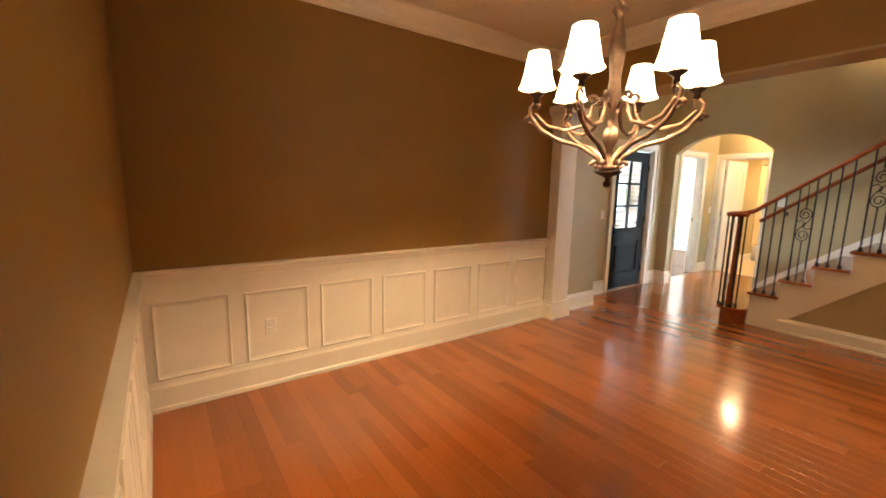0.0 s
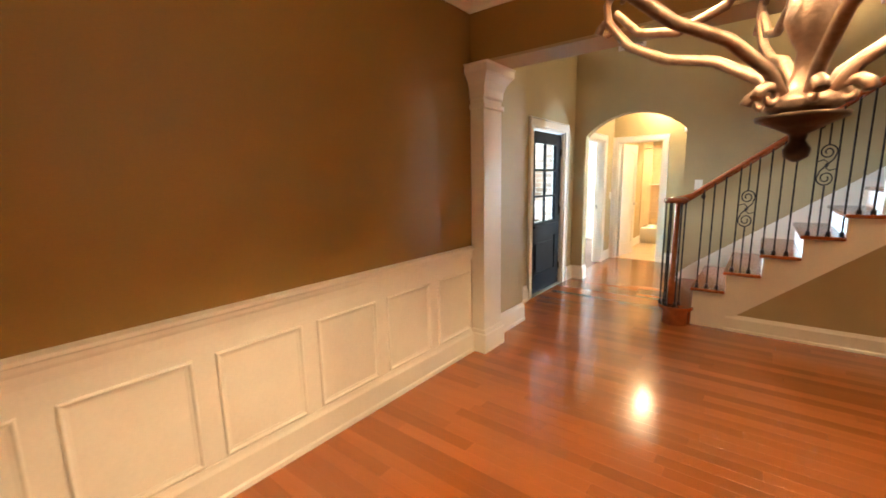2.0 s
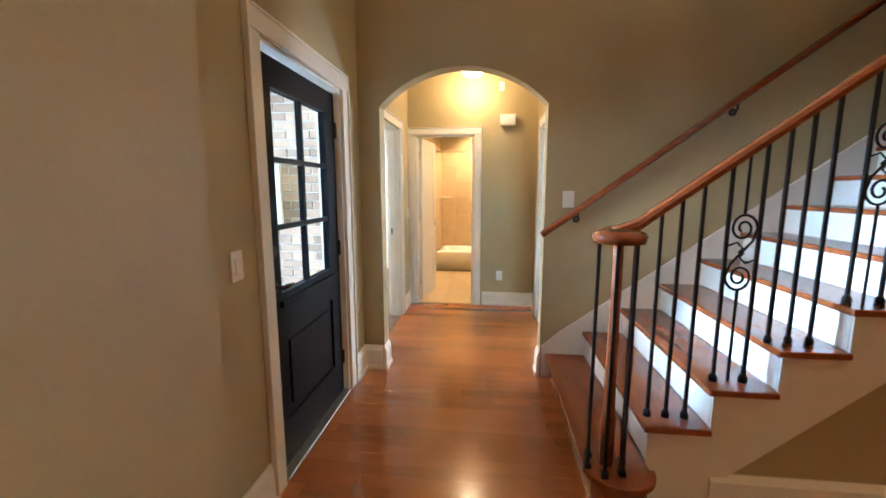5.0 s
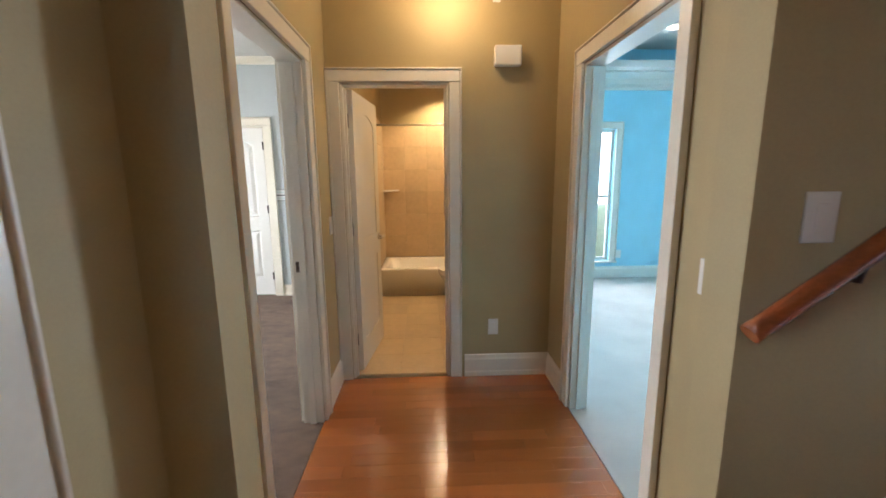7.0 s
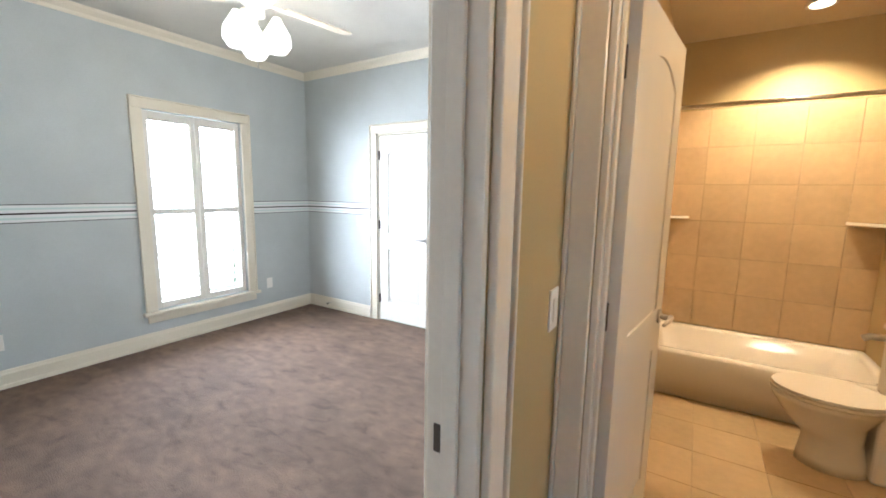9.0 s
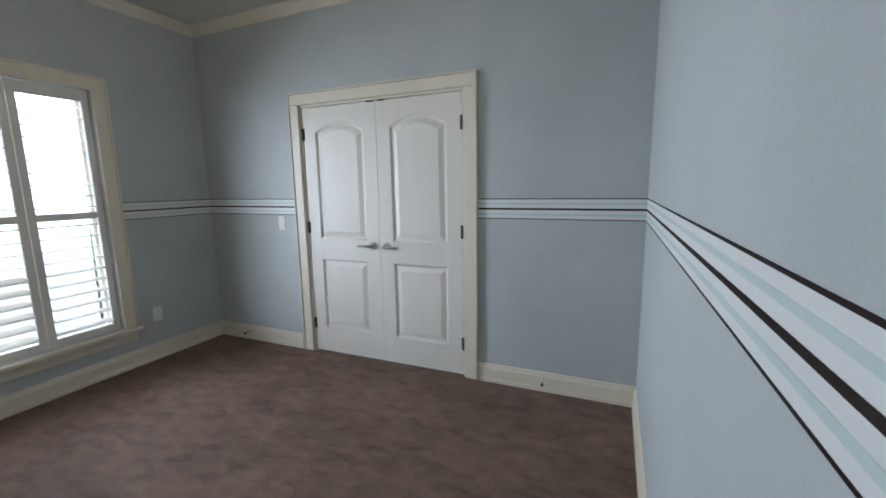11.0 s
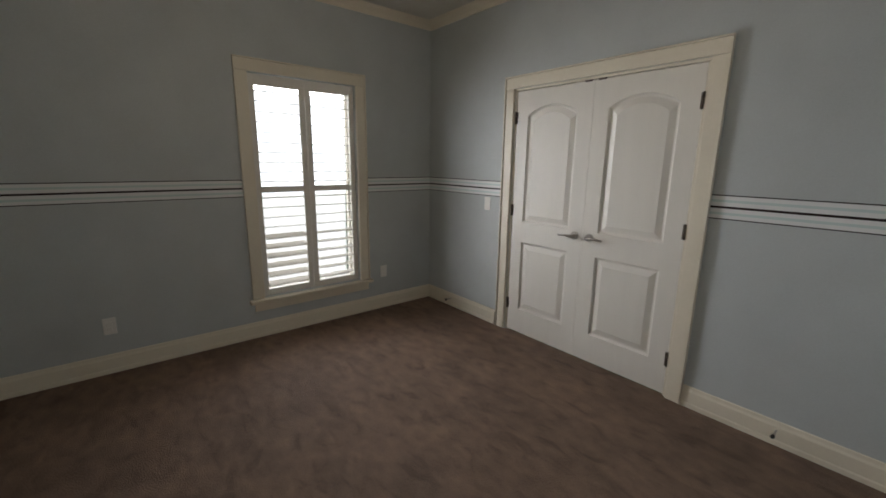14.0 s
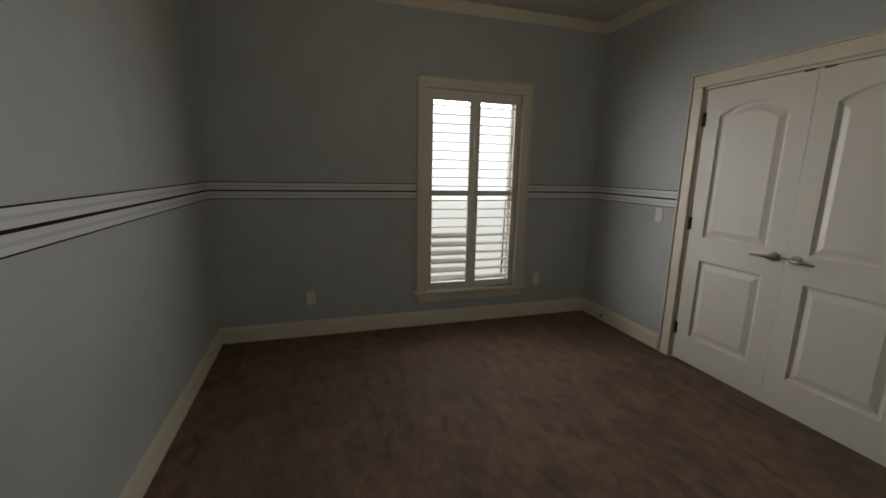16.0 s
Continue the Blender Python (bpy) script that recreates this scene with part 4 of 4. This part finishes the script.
def fan():
    g = base("ceiling_fan", None, "white ceiling fan with pale blades and lit frosted shades", "ceiling fan")
    x, y = FAN
    part("downrod", lathe(bmesh.new(), [(0.06, 2.778), (0.065, 2.74), (0.018, 2.72), (0.016, 2.64)], (x, y, 0), 16), M_PLATE, g)
    part("motor_housing", lathe(bmesh.new(), [(0.02, 2.65), (0.08, 2.64), (0.115, 2.60), (0.115, 2.54), (0.08, 2.50), (0.05, 2.49), (0.05, 2.43), (0.0, 2.42)], (x, y, 0), 24), M_PLATE, g)
    for i in range(5):
        a = radians(72 * i + 10)
        R = Matrix.Translation((x, y, 2.52)) @ Matrix.Rotation(a, 4, 'Z') @ Matrix.Rotation(radians(11), 4, 'X')
        bm = prism(bmesh.new(), [(0.17, -0.05), (0.60, -0.068), (0.645, -0.05), (0.66, 0), (0.645, 0.05), (0.60, 0.068), (0.17, 0.05)], -0.004, 0.004, 'z')
        bmesh.ops.transform(bm, matrix=R, verts=bm.verts[:])
        b = part("blade", bm, M_FAN, g, "pale wooden fan blade")
        bm = block((0.09, -0.018, -0.012), (0.22, 0.018, -0.005))
        bmesh.ops.transform(bm, matrix=R, verts=bm.verts[:])
        part("blade_iron", bm, M_PLATE, b)
    for i in range(3):
        a = radians(120 * i + 30)
        c = (x + 0.12 * math.cos(a), y + 0.12 * math.sin(a), 0)
        s = part("glass_shade", lathe(bmesh.new(), [(0.004, 2.22), (0.05, 2.23), (0.078, 2.27), (0.072, 2.33), (0.03, 2.40), (0.02, 2.42)], c, 16), M_FANGL, g, "glowing frosted glass shade")
        s.visible_shadow = False
    part("pull_chain", tube(bmesh.new(), [(x, y, 2.42), (x, y, 2.14)], 0.003, 6), M_NICKEL, g)


fan()
can = base("recessed_light", None, "lit recessed ceiling light over the bathtub", "recessed light")
part("trim_ring", lathe(bmesh.new(), [(0.062, 2.676), (0.085, 2.672), (0.088, 2.679)], (-2.42, 11.36, 0), 24), M_PLATE, can)
l = part("lens", lathe(bmesh.new(), [(0.062, 2.671), (0.03, 2.669), (0.002, 2.668)], (-2.42, 11.36, 0), 24), M_CAN, can, "glowing lens")
l.visible_shadow = False

can = base("recessed_light", None, "lit recessed ceiling light in the tray ceiling", "recessed light")
part("trim_ring", lathe(bmesh.new(), [(0.07, 3.046), (0.095, 3.042), (0.098, 3.049)], (0.1, 10.85, 0), 24), M_PLATE, can)
part("lens", lathe(bmesh.new(), [(0.07, 3.041), (0.03, 3.039), (0.002, 3.038)], (0.1, 10.85, 0), 24), M_CAN, can, "glowing lens")

# ---- bedroom window with shutters ----
XW = -7.06
casing("casing_bedroom_window", 'x', XW, 1, WY0, WY1, WZ1, 0.085, M_CREAM, "cream painted window casing", bottom=0.33)
win = base("window_1", None, "white sash window behind plantation shutters", "window", "", "structure")
for a, b, c, dd in ((WY0, WY0 + 0.04, WZ0, WZ1), (WY1 - 0.04, WY1, WZ0, WZ1), (WY0 + 0.04, WY1 - 0.04, WZ0, WZ0 + 0.04), (WY0 + 0.04, WY1 - 0.04, WZ1 - 0.04, WZ1), (WY0 + 0.04, WY1 - 0.04, 1.20, 1.24)):
    part("sash_rail", block((-7.22, a, c), (-7.18, b, dd), 0.002), M_TRIM, win)
p = part("pane", block((-7.202, WY0 + 0.04, WZ0 + 0.04), (-7.198, WY1 - 0.04, WZ1 - 0.04)), M_GLASS, win)
p.visible_shadow = False
thing("window_stool", block((-7.17, WY0 - 0.12, 0.298), (-7.005, WY1 + 0.12, 0.328), 0.006, 2), M_CREAM, "cream painted window stool", "window sill")
thing("window_apron", block((XW, WY0 - 0.085, 0.225), (XW + 0.018, WY1 + 0.085, 0.297), 0.004, 2), M_CREAM, "cream painted apron under the window stool", "trim")


def shutter(y0, y1, tilt_low):
    g = base("plantation_shutter", None, "white plantation shutter panel with open louvres", "shutter", "window shutters")
    x, z0, z1 = -7.098, WZ0 + 0.005, WZ1 - 0.005
    st = 0.046
    for a, b in ((y0, y0 + st), (y1 - st, y1)):
        part("stile", block((x - 0.014, a, z0), (x + 0.014, b, z1), 0.003), M_SHUT, g)
    for a, b in ((z0, z0 + 0.055), (1.195, 1.245), (z1 - 0.08, z1)):
        part("rail", block((x - 0.013, y0 + st, a), (x + 0.013, y1 - st, b), 0.003), M_SHUT, g)
    for a, b, low in ((z0 + 0.055, 1.195, True), (1.245, z1 - 0.08, False)):
        n = int((b - a) / 0.074)
        for i in range(n):
            z = a + (i + 0.5) * (b - a) / n
            bm = prism(bmesh.new(), [(-0.040, 0), (-0.02, 0.0045), (0.02, 0.0045), (0.040, 0), (0.02, -0.0045), (-0.02, -0.0045)], y0 + st + 0.002, y1 - st - 0.002, 'y')
            ang = radians(tilt_low if low and i < n * 0.55 else 4)
            bmesh.ops.transform(bm, matrix=Matrix.Translation((x, 0, z)) @ Matrix.Rotation(ang, 4, 'Y'), verts=bm.verts[:])
            part("louvre", bm, M_SHUT, g)


ymid = (WY0 + WY1) / 2
shutter(WY0 + 0.004, ymid - 0.002, 30)
shutter(ymid + 0.002, WY1 - 0.004, 12)

# windows of the blue room
for a, b, z1 in ((-0.75, -0.10, 2.05), (1.75, 2.65, 2.0)):
    casing("casing_blue_window", 'y', 11.65, -1, a, b, z1, 0.08, M_TRIM, "white painted window casing", bottom=0.25)
    w = base("window_2", None, "bright white sash window", "window", "", "structure")
    for u0, u1, v0, v1 in ((a, a + 0.04, 0.25, z1), (b - 0.04, b, 0.25, z1), (a + 0.04, b - 0.04, 0.25, 0.29), (a + 0.04, b - 0.04, z1 - 0.04, z1), (a + 0.04, b - 0.04, 1.13, 1.17)):
        part("sash_rail", block((u0, 11.70, v0), (u1, 11.73, v1), 0.002), M_TRIM, w)
    p = part("pane", block((a + 0.04, 11.713, 0.29), (b - 0.04, 11.717, z1 - 0.04)), M_GLASS, w)
    p.visible_shadow = False
    part("stool", block((a - 0.1, 11.59, 0.225), (b + 0.1, 11.70, 0.249), 0.004), M_TRIM, w)

# self-lit slabs stand in for the bright haze through front and rear windows
M_BACKGLOW = mat("glowing_backdrop", (0.80, 0.90, 1.0), 1.0, emit=34.0, var=0.12, scale=0.25, grain=2, bump=0)
setting("backdrop_front", block((-24.2, -6, -0.15), (-24, 26, 12)), M_BACKGLOW, "glowing backdrop slab for the washed-out distance beyond the front yard")
setting("backdrop_rear", block((-14, 29, -0.15), (26, 29.2, 12)), M_BACKGLOW, "glowing backdrop slab for the washed-out distance beyond the back yard")

# ---- painted stripes of the bedroom ----
SZ = 1.236


def stripe_run(name, segs):
    g = base(name, None, "painted dado stripes in dark brown, white and mint", "wall stripes", "", "structure")
    for nm, m, z0, z1, dpt in (("white_band", M_WSTRIPE, -0.064, 0.064, 0.0010), ("mint_band", M_MINT, 0.028, 0.041, 0.0016), ("mint_band", M_MINT, -0.041, -0.028, 0.0016),
                               ("dark_line", M_STRIPE, 0.0620, 0.0680, 0.0016), ("dark_line", M_STRIPE, -0.0665, -0.0610, 0.0016), ("dark_line", M_STRIPE, -0.0061, 0.0061, 0.0016)):
        bm = bmesh.new()
        for (ax, ay), (bx_, by), (ox, oy) in segs:
            lo = (min(ax, bx_, ax + ox * dpt), min(ay, by, ay + oy * dpt), SZ + z0)
            hi = (max(ax, bx_, ax + ox * dpt), max(ay, by, ay + oy * dpt), SZ + z1)
            add_box(bm, lo, hi)
        part(nm, bm, m, g)


stripe_run("stripes_window_wall", [((XW, 7.642), (XW, WY0 - 0.098), (1, 0)), ((XW, WY1 + 0.098), (XW, 11.078), (1, 0))])
stripe_run("stripes_closet_wall", [((-7.058, 11.08), (-6.04, 11.08), (0, -1)), ((-4.46, 11.08), (BX - 0.002, 11.08), (0, -1))])
stripe_run("stripes_hall_side", [((BX, 8.454), (BX, 11.078), (-1, 0))])
stripe_run("stripes_porch_wall", [((-7.058, 7.64), (BX - 0.002, 7.64), (0, 1))])


# ---- small fixtures ----
def plate(at, out, kind, label, w=0.072, h=0.117):
    """Wall plate at a point of the wall, facing out; kind: outlet, switch or blank."""
    g = base({"outlet": "power_outlet", "switch": "light_switch", "blank": "cover_plate"}[kind], None, label, {"outlet": "outlet", "switch": "switch", "blank": "plate"}[kind])
    yaw = math.degrees(math.atan2(out[1], out[0])) + 90
    g.matrix_basis = pose(*at, 0, 0, yaw)
    part("plate", block((-w / 2, -0.006, -h / 2), (w / 2, 0.0, h / 2), 0.003, 2), M_PLATE, g)
    if kind == "outlet":
        for z in (-0.02, 0.02):
            part("socket", block((-0.017, -0.008, z - 0.014), (0.017, -0.0055, z + 0.014), 0.002), M_PLATE, g)
    elif kind == "switch":
        n = max(1, round(w / 0.06))
        for i in range(n):
            u = (i - (n - 1) / 2) * 0.046
            part("toggle", block((u - 0.016, -0.010, -0.033), (u + 0.016, -0.0055, 0.033), 0.002), M_PLATE, g)
    return g


plate((-2.205, 8.88, 0.372), (0, -1), "outlet", "white power outlet on the tan hall wall")
plate((XF, 8.79, 1.127), (1, 0), "switch", "white light switch beside the bathroom door")
plate((-1.78, 7.01, 1.335), (0, -1), "switch", "white light switch beside the arch", 0.08)
plate((XF, 5.46, 1.115), (1, 0), "switch", "white light switch beside the entry door")
plate((XW, 10.50, 0.376), (1, 0), "outlet", "white power outlet under the window wall stripes")
plate((XW, 8.35, 0.335), (1, 0), "outlet", "white power outlet on the window wall")
plate((-6.20, 11.08, 1.10), (0, -1), "switch", "white light switch beside the closet")
plate((XD + 0.008, 1.10, 0.44), (1, 0), "outlet", "white power outlet in a wainscot panel")
plate((-1.80, 7.315, 1.115), (-1, 0), "switch", "white light switch between the arch and a doorway")
plate((0.04, 11.65, 0.34), (0, -1), "outlet", "white power outlet on the sky-blue wall")
plate((-2.21, 8.88, 2.56), (0, -1), "blank", "white cover plate high on the hall wall", 0.05, 0.10)
g = base("door_chime", None, "white door chime box on the hall wall", "door chime")
part("cover", block((-2.225, 8.815, 2.125), (-2.055, 8.872, 2.245), 0.008, 2), M_PLATE, g)
part("back_plate", block((-2.215, 8.872, 2.135), (-2.065, 8.879, 2.235)), M_PLATE, g)
for x, s in ((XF, 1), (-1.80, -1)):
    bm = lathe(bmesh.new(), [(0.055, 0.0), (0.055, 0.012), (0.045, 0.026), (0.02, 0.03), (0, 0.03)], (0, 0, 0), 20)
    bmesh.ops.transform(bm, matrix=Matrix.Translation((x, 8.03, 2.345)) @ Matrix.Rotation(radians(90 * s), 4, 'Y'), verts=bm.verts[:])
    thing("smoke_detector", bm, M_PLATE, "round off-white detector above the doorway", "detector", "hall detectors")


def vent():
    g = base("air_vent", None, "white return air grille high on the foyer wall", "vent")
    x0, x1, z0, z1, y = -2.766, -2.447, 3.016, 3.24, 7.009
    part("backing", block((x0 + 0.03, y - 0.003, z0 + 0.03), (x1 - 0.03, y, z1 - 0.03)), M_GRILLE, g)
    for a, b, c, dd in ((x0, x1, z0, z0 + 0.03), (x0, x1, z1 - 0.03, z1), (x0, x0 + 0.03, z0 + 0.03, z1 - 0.03), (x1 - 0.03, x1, z0 + 0.03, z1 - 0.03)):
        part("frame", block((a, y - 0.012, c), (b, y, dd), 0.002), M_PLATE, g)
    for i in range(9):
        z = z0 + 0.042 + i * 0.0175
        bm = block((x0 + 0.03, -0.006, -0.001), (x1 - 0.03, 0.006, 0.001))
        bmesh.ops.transform(bm, matrix=Matrix.Translation((0, y - 0.007, z)) @ Matrix.Rotation(radians(40), 4, 'X'), verts=bm.verts[:])
        part("slat", bm, M_PLATE, g)


vent()
for x in (-6.66, -3.98):
    g = base("door_stop", None, "small spring door stop on the baseboard", "door stop")
    part("spring", tube(bmesh.new(), [(x, 11.064, 0.085), (x, 11.0, 0.083)], 0.006, 8), M_NICKEL, g)
    part("tip", tube(bmesh.new(), [(x, 11.0, 0.083), (x, 10.985, 0.083)], 0.010, 8), M_RUBBER, g)
thing("wall_anchor", lathe(bmesh.new(), [(0.006, 0), (0.006, 0.006), (0, 0.007)], (-4.97, 7.644, 1.72), 8), M_GRILLE, "small dark picture anchor in the wall", "wall anchor")


# ---- bathroom ----
def bathtub():
    g = base("bathtub", None, "white porcelain bathtub in a tiled alcove", "bathtub")
    x0, x1, y0, y1, h = -3.248, -1.852, 10.95, 11.74, 0.335
    bm = bmesh.new()
    rows = []
    for ins, z in ((0.0, 0.0), (0.0, h - 0.02), (0.012, h), (0.075, h), (0.095, h - 0.02), (0.14, 0.10), (0.22, 0.06)):
        pts = []
        r = 0.02 + ins * 0.9
        for cxx, cyy, a0 in ((x1 - ins - r, y1 - ins * 0.8 - r, 0), (x0 + ins + r, y1 - ins * 0.8 - r, 90), (x0 + ins + r, y0 + ins + r, 180), (x1 - ins - r, y0 + ins + r, 270)):
            for k in range(5):
                a = radians(a0 + 22.5 * k)
                pts.append((cxx + r * math.cos(a), cyy + r * math.sin(a), z))
        rows.append([bm.verts.new(p) for p in pts])
    bm.faces.new(rows[0][::-1])
    bm.faces.new(rows[-1])
    for a, b in zip(rows, rows[1:]):
        n = len(a)
        for k in range(n):
            f = bm.faces.new((a[k], a[(k + 1) % n], b[(k + 1) % n], b[k]))
            f.smooth = True
    part("basin", bm, M_PORC, g)
    part("spout", tube(bmesh.new(), [(-1.862, 11.35, 0.55), (-1.95, 11.35, 0.55), (-1.985, 11.35, 0.53)], 0.022, 10), M_NICKEL, g, "chrome tub spout")


bathtub()
rod = base("shower_rod", None, "thin metal shower curtain rod across the tub alcove", "shower rod")
part("rod", tube(bmesh.new(), [(-3.236, 10.99, 2.03), (-1.864, 10.99, 2.03)], 0.0125, 12), M_NICKEL, rod)
for x in (-3.238, -1.862):
    s = 1 if x < -3 else -1
    part("flange", tube(bmesh.new(), [(x, 10.99, 2.03), (x + s * 0.012, 10.99, 2.03)], 0.03, 16), M_NICKEL, rod)
for x, s in ((-3.24, 1), (-1.86, -1)):
    bm = prism(bmesh.new(), [(x, 11.745), (x + s * 0.2, 11.745), (x + s * 0.14, 11.66), (x, 11.56)], 1.25, 1.27, 'z')
    thing("corner_shelf", bm, M_PORC, "tan ceramic corner shelf in the tub alcove", "shelf")


def toilet():
    g = base("toilet", None, "white toilet with closed lid beside the tub", "toilet")
    cy = 10.55
    bm = bmesh.new()
    rows = []
    for sc, z, sh in ((0.115, 0.0, 0.05), (0.11, 0.05, 0.05), (0.095, 0.16, 0.04), (0.13, 0.26, 0.0), (0.175, 0.35, 0.0), (0.185, 0.385, 0.0)):
        rows.append([bm.verts.new((-2.30 + sh - math.cos(2 * math.pi * k / 24) * sc * 1.32, cy + math.sin(2 * math.pi * k / 24) * sc, z)) for k in range(24)])
    bm.faces.new(rows[0])
    bm.faces.new(rows[-1])
    for a, b in zip(rows, rows[1:]):
        for k in range(24):
            f = bm.faces.new((a[k], a[(k + 1) % 24], b[(k + 1) % 24], b[k]))
            f.smooth = True
    bmesh.ops.recalc_face_normals(bm, faces=bm.faces[:])
    part("bowl", bm, M_PORC, g)
    for nm, z0, z1, sc in (("seat", 0.387, 0.405, 0.19), ("lid", 0.407, 0.425, 0.188)):
        pts = [(-2.295 - math.cos(2 * math.pi * k / 24) * sc * 1.32, cy + math.sin(2 * math.pi * k / 24) * sc) for k in range(24)]
        part(nm, soft_edges(prism(bmesh.new(), pts, z0, z1, 'z'), 0.005, 2), M_PORC, g)
    part("tank", block((-2.06, cy - 0.22, 0.39), (-1.87, cy + 0.22, 0.74), 0.02, 3), M_PORC, g)
    part("tank_base", block((-2.12, cy - 0.10, 0.0), (-1.90, cy + 0.10, 0.389), 0.02, 2), M_PORC, g)
    part("tank_lid", block((-2.07, cy - 0.23, 0.741), (-1.865, cy + 0.23, 0.775), 0.01, 2), M_PORC, g)
    part("flush_lever", block((-2.075, cy - 0.19, 0.67), (-2.062, cy - 0.12, 0.685), 0.004), M_NICKEL, g)


toilet()

# ---- porch seen through the entry door ----
setting("wall_porch_backing", block((-7.2, 7.46, -0.1), (-3.47, 7.525, 2.9)), M_MORTAR, "mortar bed of the brick porch wall")
setting("ceiling_porch", block((-7.2, 3.0, 2.75), (-3.47, 7.45, 2.85)), M_BCEIL, "white painted porch ceiling")
pw = base("porch_window", None, "white framed window in the brick porch wall, its bright pane put in as a white sheet", "window")
# White sheet puts the pane's brightness into colour; no blind is known.
part("shade", block((-4.40, 7.41, 1.11), (-4.165, 7.418, 1.60)), M_WSTRIPE, pw)
for a, b, c, dd in ((-4.42, -4.40, 1.09, 1.62), (-4.165, -4.145, 1.09, 1.62), (-4.40, -4.165, 1.09, 1.11), (-4.40, -4.165, 1.60, 1.62), (-4.40, -4.165, 1.345, 1.362)):
    part("frame", block((a, 7.40, c), (b, 7.445, dd), 0.002), M_TRIM, pw)


# ---- pieces: boards, tiles, bricks ----
def chamfered(w, d, h, r=0.0004):
    """Board mesh data: a box with chamfered top edges, top at z = 0."""
    v = [(0, 0, -h), (w, 0, -h), (w, d, -h), (0, d, -h), (0, 0, -r), (w, 0, -r), (w, d, -r), (0, d, -r),
         (r, r, 0), (w - r, r, 0), (w - r, d - r, 0), (r, d - r, 0)]
    f = [(3, 2, 1, 0), (8, 9, 10, 11)]
    for a in (0, 4):
        f += [(a, a + 1, a + 5, a + 4), (a + 1, a + 2, a + 6, a + 5), (a + 2, a + 3, a + 7, a + 6), (a + 3, a, a + 4, a + 7)]
    return v, f


rng = random.Random(7)
LENGTHS = (0.42, 0.63, 0.84, 1.05, 1.26)
PITCH = 0.083
shared = {}
floor = base("floor", None, "glossy reddish-brown stained oak strip floor", "floor", "", "structure")
allv, allf, singles = [], [], 0
rows_n = int((8.93 - 0.33) / PITCH)
for r in range(rows_n):
    y = 0.33 + r * PITCH
    left = XD - 0.02 if y < 4.93 else (-3.44 if 5.6 < y < 6.7 else XF)
    right = -1.80 if y > 7.14 else (-1.60 if y > 5.85 else XR)
    x = left - rng.random() * 0.4
    while x < right:
        L = rng.choice(LENGTHS)
        a, b = max(x, left), min(x + L, right)
        if b - a > 0.02:
            whole = a == x and b == x + L
            if whole and singles < 300 and 2.3 < y < 5.9 and -3.0 < x < -0.2:
                if L not in shared:
                    v, f = chamfered(L - 0.0005, PITCH - 0.0005, 0.012)
                    me = bpy.data.meshes.new("board")
                    me.from_pydata(v, [], f)
                    me.materials.append(M_FLOOR)
                    shared[L] = me
                ob = new("board", shared[L])
                ob.parent, ob.location = floor, (a, y, 0)
                singles += 1
            else:
                v, f = chamfered(b - a - 0.0005, PITCH - 0.0005, 0.012)
                k = len(allv)
                allv += [(p[0] + a, p[1] + y, p[2]) for p in v]
                allf += [tuple(i + k for i in q) for q in f]
        x += L
me = bpy.data.meshes.new("boards")
me.from_pydata(allv, [], allf)
me.materials.append(M_FLOOR2)
ob = new("boards", me)
ob.parent = floor
tagged(ob, "", "", "", "stuff")

# bathroom floor tiles and tub surround
fl = bpy.data.objects["floor_bathroom"]
v, f = chamfered(0.335 - 0.003, 0.335 - 0.003, 0.008, 0.0015)
tile_me = bpy.data.meshes.new("tile")
tile_me.from_pydata(v, [], f)
tile_me.materials.append(M_TILE)
for i in range(4):
    for j in range(6):
        ob = new("tile", tile_me)
        ob.parent, ob.location = fl, (-3.22 + 0.335 * i, 8.935 + 0.335 * j, 0)
sur = base("tub_surround", None, "beige travertine tile surround of the tub alcove", "tile surround", "", "structure")
v, f = chamfered(0.30 - 0.003, 0.30 - 0.003, 0.01, 0.002)
wt = bpy.data.meshes.new("tile")
wt.from_pydata(v, [], f)
wt.materials.append(M_TILE)
for j in range(6):
    for i in range(5):
        ob = new("tile", wt)
        ob.parent = sur
        ob.matrix_basis = pose(-3.25 + 0.30 * i, 11.75, 0.337 + 0.30 * j, 90, 0, 0)
    for i in range(3):
        ob = new("tile", wt)
        ob.parent = sur
        ob.matrix_basis = pose(-3.24, 10.86 + 0.30 * i, 0.337 + 0.30 * j, 90, 0, 90)

# porch bricks
pb = bpy.data.objects["wall_porch_backing"]
v, f = chamfered(0.20, 0.065, 0.02, 0.004)
bme = bpy.data.meshes.new("brick")
bme.from_pydata(v, [], f)
bme.materials.append(M_BRICK)
n = 0
for r in range(34):
    for c in range(9):
        if n < 306:
            ob = new("brick", bme)
            ob.parent = pb
            ob.matrix_basis = pose(-5.45 + 0.211 * c + (0.105 if r % 2 else 0), 7.452 + rng.uniform(-0.002, 0.002), -0.05 + 0.0755 * r, 90, 0, 0)
            n += 1
